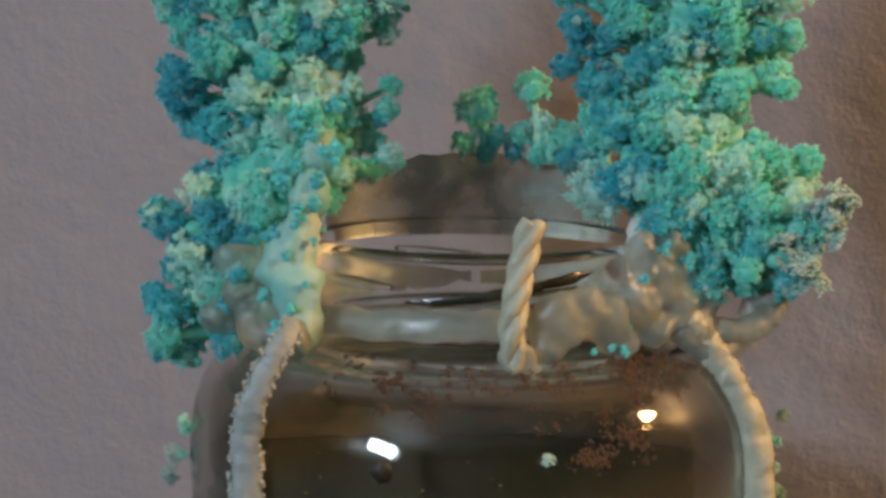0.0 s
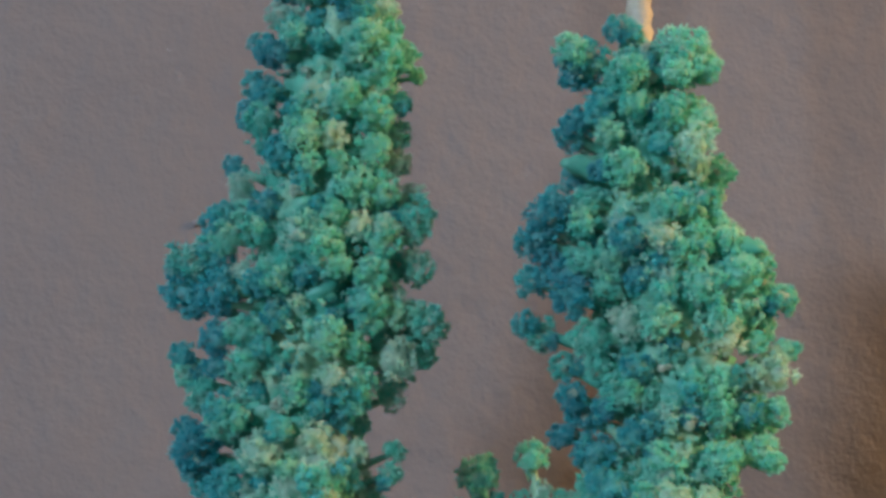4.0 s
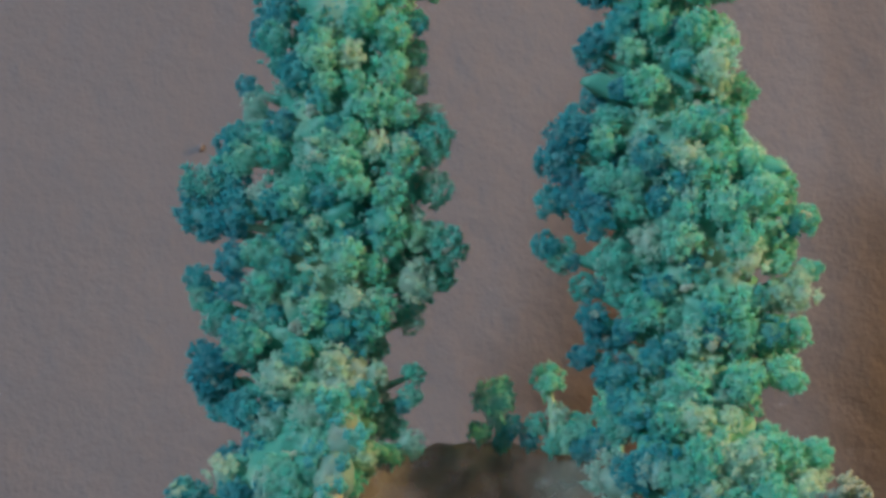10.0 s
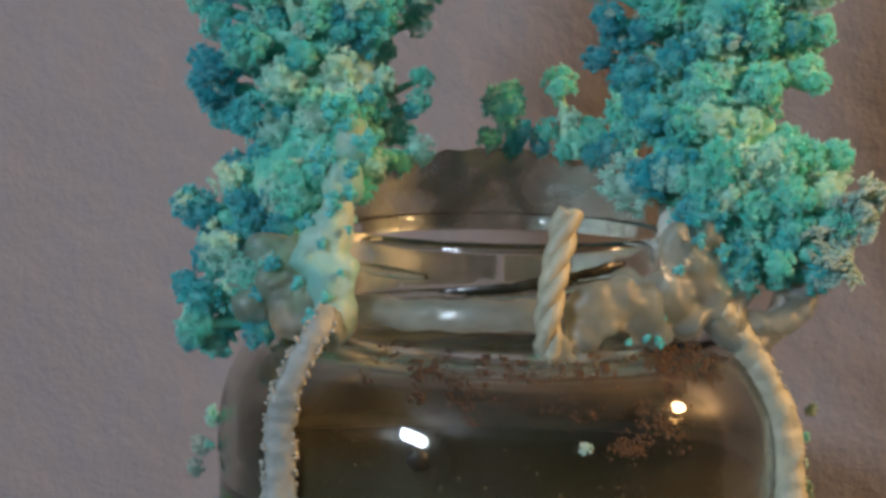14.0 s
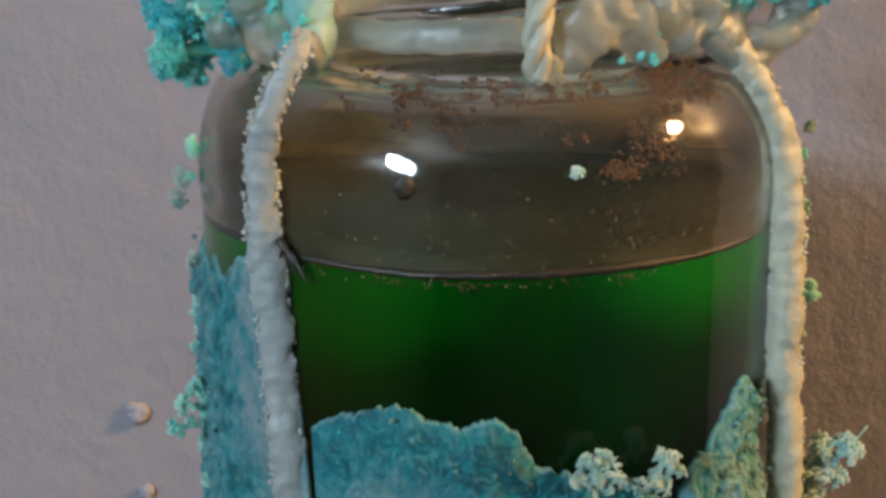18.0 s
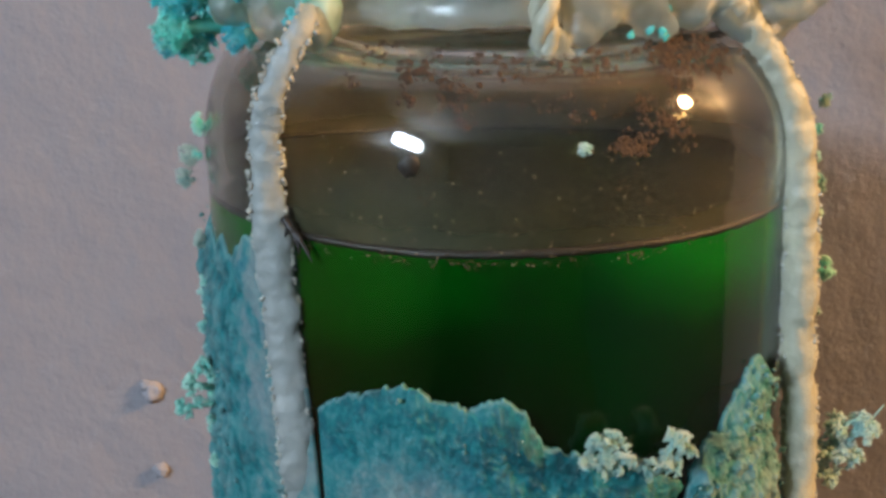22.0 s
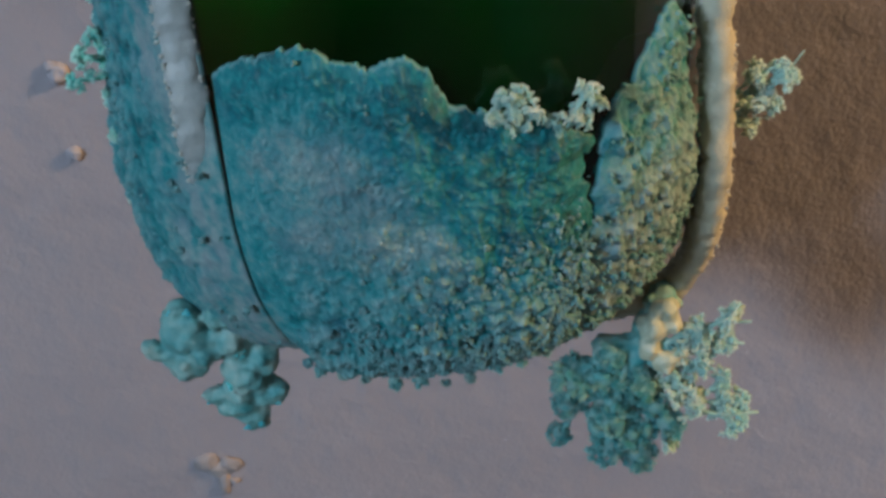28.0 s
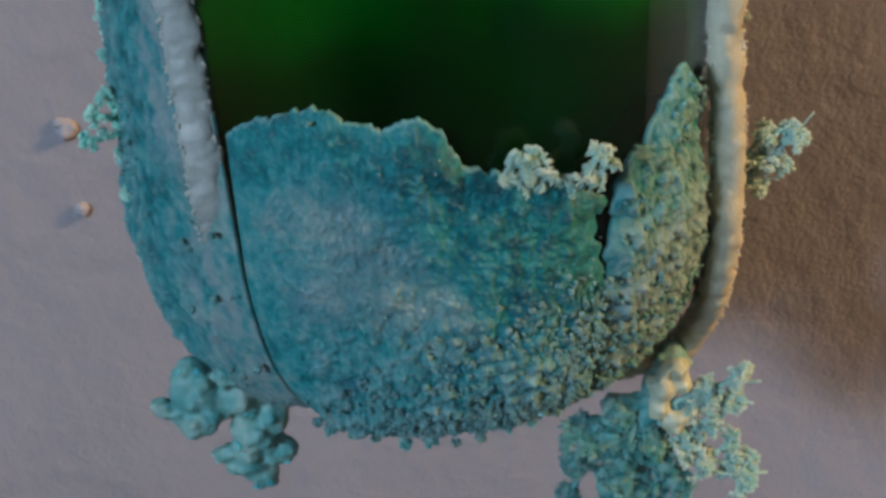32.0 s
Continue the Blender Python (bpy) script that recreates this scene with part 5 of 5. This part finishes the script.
def build_growths():
    P, T, TP, B, C = CLUMPS_PALE, TUFTS, TUFTS_PALE, CLUMPS_BLUE, CLUMPS
    # hanging below the right string: waxy cream at the root, crumbly teal below, open branches outward
    fused_salt("hanging_salt", [((40.5, -11, -77.5), (2.6, 2.4, 3.0)), ((38.5, -12, -81.5), (3.0, 2.6, 2.8)), ((36, -12, -86), (2.8, 2.4, 3.0)), ((40.6, -12, -87), (2.4, 2.2, 3.0)), ((32, -12, -85.5), (3.2, 2.4, 2.6)), ((28.5, -12, -90), (2.8, 2.2, 2.6)), ((34, -12, -93), (3.4, 2.6, 3.6)), ((32, -11, -100), (3.2, 2.4, 4.2)), ((39, -11, -94), (2.4, 2.2, 3.4))],
               "cream and teal waxy salt hanging from the string under the jar", MAT_TEAL_LUMP, 62, 0.4, crumbs=16)
    fused_salt("hanging_salt", [((40.6, -13, -77.8), (2.4, 1.8, 2.4)), ((38.6, -13.5, -80.8), (2.8, 1.8, 2.6)), ((41.5, -13.5, -80.5), (1.8, 1.4, 1.8)), ((38, -14, -84.5), (1.8, 1.5, 2.2)), ((40.8, -14.5, -87), (2.2, 1.5, 1.9)), ((43.4, -14, -85.6), (1.5, 1.2, 1.1))],
               "cream waxy salt at the string's turn under the jar", MAT_CREAM, 61, 0.36, crumbs=10)
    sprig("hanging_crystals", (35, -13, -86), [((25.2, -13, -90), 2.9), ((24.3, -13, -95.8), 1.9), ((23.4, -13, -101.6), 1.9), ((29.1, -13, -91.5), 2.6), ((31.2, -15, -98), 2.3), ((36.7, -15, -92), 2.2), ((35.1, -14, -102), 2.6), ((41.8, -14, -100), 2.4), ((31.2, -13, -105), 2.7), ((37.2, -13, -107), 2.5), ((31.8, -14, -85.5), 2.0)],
          "branching cluster of teal crystals hanging under the jar", ROSE_SAGE_DIM, MAT_CRYS_SAGE_DIM, 31, thick=0.5, grow=1.45)
    sprig("hanging_crystals", (41, -13, -84), [((45, -13, -84), 1.6), ((48, -12, -82), 1.6), ((53.5, -12, -78), 2.2), ((55.5, -12, -81.7), 1.3), ((51, -12, -85.7), 1.5), ((54.5, -12, -86), 1.7), ((46.3, -13, -89), 1.7), ((42.5, -14, -92), 2.0), ((44.5, -14, -96), 2.2)],
          "open cream and green crystal branches under the string", CORAL, MAT_LACE, 32, thick=0.45, grow=2.5)
    sprig("hanging_crystals", (42, -12, -95), [((52.4, -12, -94), 1.9), ((57.7, -12, -100.3), 2.3), ((53.7, -12, -99.4), 1.8), ((44, -13, -106), 1.9)], "pale green crystal branch reaching out under the jar", CORAL, MAT_LACE, 40, thick=0.45, grow=2.5)
    # lumps below the left string
    fused_salt("crystal_lump", [((-35.6, -24, -69.2), (3.8, 3.1, 3.8)), ((-33.4, -24, -72.4), (3.8, 3.1, 3.6)), ((-36, -24, -76), (2.7, 2.3, 2.4)), ((-38.8, -24, -74), (2.3, 1.5, 1.3)), ((-41.2, -24, -72.9), (1.8, 1.5, 1.7)), ((-36.1, -24, -66.5), (2.4, 2.0, 2.0)), ((-28.8, -24.5, -70.6), (3.3, 2.6, 3.3)), ((-30.1, -25.5, -65.5), (2.8, 2.3, 2.8)),
               ((-28.2, -23, -83.4), (3.8, 2.8, 3.7)), ((-31.7, -23, -82.6), (2.7, 1.8, 1.5)), ((-26.8, -23, -86.7), (2.4, 2.0, 2.4)), ((-23.7, -23, -82), (2.6, 2.0, 2.8)), ((-27.8, -24, -78), (3.3, 2.8, 3.8)), ((-24.9, -24, -75.1), (3.1, 2.6, 3.1))],
               "rounded pale-teal crystal lumps fused under the jar's edge", MAT_TEAL_LUMP, 71, 0.36, crumbs=16,
               flecks=(((-42.2, -24, -72.2), 0.8), ((-40.6, -24.5, -74), 0.7), ((-37.6, -25, -66), 0.9), ((-35, -26, -65.3), 0.8), ((-38, -25, -68), 0.7), ((-33.4, -24, -83), 0.8), ((-25.6, -24.5, -87.6), 0.9), ((-28, -24.5, -88.2), 0.8), ((-22.4, -24.5, -81), 0.8), ((-22.8, -24.5, -83.8), 0.7), ((-29.6, -26, -79), 1.2), ((-27.5, -26.3, -73), 1.1), ((-37.4, -25, -77.6), 0.7)))
    # short drips along the crust's lower rim
    r = random.Random(8)
    for x in (-16, -12.5, -9.5, -5, -1, 3, 6.5, 11, 14.5, 19, 24):
        y = -math.sqrt(max(1, 33.0 ** 2 - x * x))
        ob = new("crystal_drip", r.choice(SAGE_DIM))
        ob.matrix_world = turn_to(mm(x + JX, y, -74.5 - r.uniform(0, 1.4)), unit((0, -0.25, -1)), r.uniform(1.3, 2.1), r)
        tagged(ob, "small blue crystal drip under the crust's rim", "crystals", "crust drips")
    sprig("crystal_sprig", (44, -18, 41), [((48, -20, 41), 2.6), ((51.5, -21, 38), 2.2), ((53, -21, 35.5), 1.6), ((49, -21, 36.5), 2.0), ((53.5, -18, 48.5), 3.0), ((51, -20, 45), 2.6)], "feathery cream crystal sprig above the knot", CORAL, MAT_LACE, 38, thick=0.35)
    # sprigs before the glass
    sprig("crystal_sprig", (14.2, -45.5, -29), [((13.4, -46.5, -24.4), 2.0), ((15.6, -46, -26.3), 1.5), ((12.4, -46.2, -27.0), 1.4), ((9.6, -46.5, -26.0), 1.1)], "pale branching crystal sprig on the crust's edge", CORAL, MAT_LACE, 34, thick=0.35, grow=1.75)
    sprig("crystal_sprig", (20.5, -43.5, -30), [((23.0, -43.5, -24.2), 1.9), ((24.8, -43, -25.8), 1.6), ((22.2, -43.5, -28), 1.5), ((18.5, -44.5, -28), 1.3)], "pale branching crystal sprig on the crust's edge", CORAL, MAT_LACE, 35, thick=0.35, grow=1.75)
    sprig("crystal_sprig", (48.2, -10, -44), [((51.8, -12, -45.0), 1.8), ((53.4, -13, -41.0), 2.2), ((56.6, -12, -42.4), 1.7), ((56.6, -13, -35.4), 2.3), ((56, -12, -38.4), 2.0), ((59.0, -12, -36.4), 1.9), ((60.5, -12, -33.8), 1.4)], "pale blue branching crystal sprig on the string", CORAL, MAT_LACE, 36, thick=0.25)
    sprig("crystal_sprig", (-43, -14, -31), [((-45.5, -17, -27), 1.7), ((-47, -17, -30.5), 1.5), ((-44.4, -16, -24.6), 1.2)], "small grey-green crystal sprig on the jar's side", T, MAT_CRYS, 37, thick=0.5)
    side = [((-46, -4, 10), 1.9, 0), ((-47.5, -3, 5), 2.4, 1), ((-48.5, -3, 1.5), 2.2, 1), ((-46.5, -6, -7), 1.8, 1), ((-45, -12, -11.5), 2.0, 0), ((-45.6, -10, -14.5), 1.8, 0), ((-46, -10, -20), 1.5, 0), ((-45.5, -12, -34.5), 1.4, 0), ((-45, -14, -41), 1.5, 0),
            ((50.3, -6, 9), 1.5, 0), ((50.6, -6, 5), 1.4, 0), ((51.2, -7, 0.5), 1.6, 1), ((51.0, -8, -4), 1.4, 0), ((52.0, -10, -12), 2.0, 0), ((51.3, -9, -19), 1.2, 1), ((51, -9, -25), 1.2, 1), ((51, -9, -48), 1.4, 1), ((51.2, -9, -55), 1.2, 0)]
    r = random.Random(5)
    for z in (-17, -24, -28, -37, -44, -48, -51, -54, -57, -60, -62, -65, 12, 7):
        side.append(((-(out_r(z) + 2.4) * math.cos(0.22) + 0.8, -9, z), r.uniform(1.1, 1.9), z < -40))
    for z in (14, 2, -8, -15, -29, -33, -52, -58):
        side.append(((50.0 + r.uniform(0, 1.2), -8, z), r.uniform(1.0, 1.7), r.random() < 0.5))
    for at, size, pale in side:
        at = (at[0] + (-1.7 if at[0] > 0 else 1.0), at[1], at[2])
        d = unit((math.copysign(1, at[0]), -0.3, r.uniform(-0.2, 0.3)))
        ob = new("crystal_tuft", r.choice((LACE + SAGE_DIM[4:]) if pale else TUFTS))
        ob.matrix_world = turn_to(mm(at[0] - d[0] * size * 0.35, at[1], at[2]), d, size * 1.5, r)
        tagged(ob, "small teal crystal tuft on the jar's side" if not pale else "small pale crystal tuft on the jar's side", "crystals", "side tufts")
    # growth over the far rim of the jar
    rim = film()
    C, B, P = ROSE, ROSE_BLUE, ROSE_PALE
    for at, size, pool in [((1.8, 23, 60.2), 3.7, C), ((11, 22, 64.1), 3.2, C), ((12.8, 22, 58.3), 2.1, P), ((5, 23, 55.3), 2.4, B), ((9, 23, 55.8), 2.2, C), ((-0.8, 23, 54.3), 2.3, C), ((16.8, 22, 55.9), 2.8, C), ((20.7, 20, 58.4), 2.6, C), ((19.8, 20, 53.5), 2.6, B), ((14.4, 22, 54.4), 2.2, C), ((3.1, 23, 52.8), 1.8, B), ((8, 23, 53), 1.8, B), ((12, 22, 52.5), 2.0, C), ((17, 21, 51.8), 2.2, B), ((-12.5, 22, 51), 1.6, B), ((-16, 21, 50), 2.0, C), ((22, 18, 62), 2.8, C)]:
        if at[2] > 57:
            foot = np.array((at[0] + 1.2, at[1], 51.0))
            v, f = tube(spline([foot, (np.array(at) + foot) / 2 + (0.5, 0, 0), at], 8), np.linspace(1.3, 0.5, 8), 9, 0.5, 0.6, 5)
            part("stalk", mesh_of("stalk", local(rim, to_m(v)), f, MAT_CORE), rim)
        put("crystal_clump", r.choice(pool), rim, mm(*at), unit((0.1, -0.35, 1)), size * 1.15, r, "small round teal crystal clump")


def film():
    """Thin salt film creeping up above the far rim."""
    v, f, tips = [], [], []
    nu, nv = 50, 14
    for side in (0, 1):
        for j in range(nv + 1):
            for i in range(nu + 1):
                a = radians(120 + 120 * i / nu)
                top = 44 + 8.5 * math.sin(math.pi * i / nu) ** 0.6 + 0.8 * noise.noise(Vector((i * 0.35, 0, 0)))
                z = 38 + (top - 38) * j / nv
                rr = 28.3 + 0.5 * noise.noise(Vector((i * 0.3, j * 0.4, 2))) + (0.7 if side else 0.0) - 0.6 * (j / nv)
                v.append((JX + rr * math.sin(a), -rr * math.cos(a), z))
                tips.append(j / nv * (0.55 + 0.45 * math.sin(a) / 0.87))
    m = nu + 1
    n = m * (nv + 1)
    for s_ in (0, 1):
        for j in range(nv):
            for i in range(nu):
                k = s_ * n + j * m + i
                q = (k, k + 1, k + m + 1, k + m)
                f.append(q if s_ else q[::-1])
    for i in range(nu):
        k = nv * m + i
        f.append((k, k + 1, n + k + 1, n + k))
        f.append((i + 1, i, n + i, n + i + 1))
    o = empty("salt_film", mm(JX, 0, 38), "greyish salt film with teal crystals creeping above the jar's far rim", "salt crust")
    part("film_sheet", mesh_of("film_sheet", to_m(np.array(v)) - np.array(mm(JX, 0, 38)[:]), f, MAT_FILM, tips), o, "greyish translucent-looking salt sheet")
    return o


build_growths()


# ---- rust specks inside the shoulder, wall specks ----
def in_r(z):
    pr = inner_profile()
    return float(np.interp(z, [p[1] for p in pr][::-1], [p[0] for p in pr][::-1]))


def rust():
    """Dots of rust, each a flat irregular scab."""
    r = random.Random(21)
    s = Soup()
    # theta, height, spread in degrees and mm, how many, size
    fields = [(-28, 26.3, 3, 0.6, 40, 0.4), (-30, 23.5, 2, 1, 24, 0.3), (-17, 23.3, 3, 0.9, 60, 0.42), (-10.5, 23.2, 2.5, 0.8, 60, 0.42), (-10, 19.3, 1.5, 1.0, 30, 0.4), (0, 24.5, 8, 0.9, 70, 0.3), (11.6, 19.7, 2, 0.6, 26, 0.35), (8, 24.3, 6, 0.9, 60, 0.3), (18, 25, 6, 0.9, 90, 0.34),
              (22, 15.3, 3.5, 0.6, 170, 0.34), (30, 17.3, 2.0, 1.4, 130, 0.36), (34, 23.5, 4.5, 1.2, 170, 0.42), (38, 25.8, 4.5, 0.8, 300, 0.42), (44, 24.5, 4, 1.2, 200, 0.4), (6, 25.6, 14, 0.5, 90, 0.4), (-20, 25.5, 6, 0.6, 50, 0.4)]
    fields += [(26, 21, 6, 2.0, 90, 0.3), (-4, 21.5, 8, 1.5, 50, 0.26), (10, 10, 30, 6, 160, 0.11), (5, 19, 32, 4, 160, 0.16), (0, 1.0, 40, 0.4, 130, 0.2)]
    for th, z, sa, sz, n, size in fields:
        seeds = [(r.gauss(th, sa), r.gauss(z, sz)) for _ in range(max(4, n // 7))]
        for _ in range(int(n * 1.3)):
            t0, h0 = r.choice(seeds)
            a, h = radians(r.gauss(t0, 0.8)), min(27.0, r.gauss(h0, 0.45))
            rr = out_r(h) + 0.04
            k = 0.95 * size * r.choice((0.3, 0.4, 0.5, 0.7, 0.9, 1.2))
            c = np.array((rr * math.sin(a), -rr * math.cos(a), h))
            v = ICO1[0] * k * np.array([r.uniform(0.5, 1.4) for _ in ICO1[0]])[:, None]
            b = basis((math.sin(a), -math.cos(a), 0.2))
            v = v * (1, 1, 0.3)
            s.add(v @ b.T + c, ICO1[1], 0.0)
    me = s.mesh("rust_specks", MAT_RUST)
    me.vertices.foreach_set("co", (np.concatenate(s.v) / 1000).ravel())
    ob = new("rust_specks", me)
    ob.location = mm(JX, 0, 0)
    tagged(ob, "rusty brown specks dried onto the jar's glass shoulder", "stain", kind="stuff")
    s = Soup()
    for _ in range(380):
        a, h = radians(r.uniform(-38, 52)), min(25.0, 0.6 + abs(r.gauss(0, 9.0)))
        if r.random() < 0.22:
            h = r.uniform(0.2, 1.2)
        k = r.choice((0.05, 0.07, 0.09, 0.12, 0.2))
        b = basis((math.sin(a), -math.cos(a), 0.05))
        v = ICO1[0] * k * np.array([r.uniform(0.5, 1.4) for _ in ICO1[0]])[:, None] * (1, 1, 0.35)
        s.add(v @ b.T + np.array(((out_r(h) + 0.03) * math.sin(a), -(out_r(h) + 0.03) * math.cos(a), h)), ICO1[1], 0.0)
    me = s.mesh("dust_specks", MAT_TAN)
    me.vertices.foreach_set("co", (np.concatenate(s.v) / 1000).ravel())
    ob = new("dust_specks", me)
    ob.location = mm(JX, 0, 0)
    tagged(ob, "fine tan specks of dried residue scattered over the jar's glass", "stain", kind="stuff")
    # a dark twig-like bit stuck to the glass at the liquid's edge
    o = empty("dark_twig", mm(-29, -35, 3), "small black twig-like bit stuck on the glass", "debris")
    for k, pts in enumerate(([(-29.6, -34.6, 4.4), (-28.2, -35.6, 2.8), (-26.9, -36.6, 1.2), (-25.6, -37.5, -1.0)], [(-28.2, -35.6, 2.8), (-27.6, -36.1, 1.0), (-27.4, -36.2, -0.2)], [(-28.8, -35.2, 3.4), (-29.4, -34.8, 1.8)])):
        v, f = tube(spline(pts, 14), np.linspace(0.55, 0.15, 14), 7, 0.5, 0.9, k)
        part("twig", mesh_of("twig", local(o, to_m(v)), f, MAT_DARK), o)
    # one dark red drop and one pale fleck on the glass
    d = salt_lump("dark_drop", (JX - 13.0, -41.6, 13.2), (1.3, 0.5, 1.5), "dark red dried drop on the jar's glass", MAT_DARK, 77, "stain")
    f_ = new("crystal_fleck", TUFTS_PALE[0])
    f_.matrix_world = turn_to(mm(10.2, -44.5, 15.8), (-0.3, -1, 0.1), 1.9, r)
    tagged(f_, "tiny white crystal fleck on the jar's shoulder", "crystals")


rust()


def haze():
    """Olive film of dried residue round the inside of the jar, above the liquid."""
    v, f, fade = [], [], []
    nu, nv = 96, 18
    for lay in (0, 1):
        for j in range(nv + 1):
            for i in range(nu + 1):
                a = radians(360 * i / nu)
                top = 15.5 + 2.0 * noise.noise(Vector((2.5 * math.cos(a), 2.5 * math.sin(a), 5)))
                fade.append(1.0 - j / nv)
                z = 1.4 + (top - 1.4) * j / nv
                rr = in_r(z) - 0.12 - 0.15 * lay
                v.append((rr * math.sin(a), -rr * math.cos(a), z))
    m = nu + 1
    n = m * (nv + 1)
    for s_ in (0, 1):
        for j in range(nv):
            for i in range(nu):
                k = s_ * n + j * m + i
                q = (k, k + 1, k + m + 1, k + m)
                f.append(q if s_ else q[::-1])
    ob = new("residue_film", mesh_of("residue_film", np.array(v) / 1000, f, MAT_HAZE, fade))
    ob.location = mm(JX, 0, 0)
    tagged(ob, "olive-brown residue film inside the jar above the liquid", "stain")


haze()


def wall_specks():
    y = WALL_Y * 1000
    for i, (x, z, size) in enumerate([(-71.8, -67.9, (1.9, 1.3, 2.1)), (-71.3, -86.6, (1.5, 1.1, 1.5)), (-61, 112, (0.7, 0.5, 0.7)), (-73.2, -66.2, (1.2, 0.9, 1.2))]):
        salt_lump("paint_lump", (x, y - 0.3, z), tuple(1.15 * q for q in size), "small white lump in the wall's paint", MAT_LUMP, i + 90, "wall lump")
    o = empty("salt_splash", mm(-49.5, y, -174), "dried grey salt splash stuck on the wall", "salt crust")
    for x, z, sx, sz in ((-52.0, -171.5, 2.9, 2.7), (-46.6, -172.5, 3.0, 2.3), (-49.2, -174.0, 2.4, 2.2), (-48.2, -177.5, 1.5, 3.4), (-45.8, -177.2, 1.6, 0.8)):
        me = lump_mesh("splash_lobe", int(x), MAT_SPLASH)
        ob = part("splash_lobe", me, o)
        ob.matrix_basis = o.matrix_basis.inverted() @ Matrix.Translation(mm(x, y - 0.3, z)) @ Matrix.Diagonal((sx / 1000, 0.0008, sz / 1000, 1))


wall_specks()
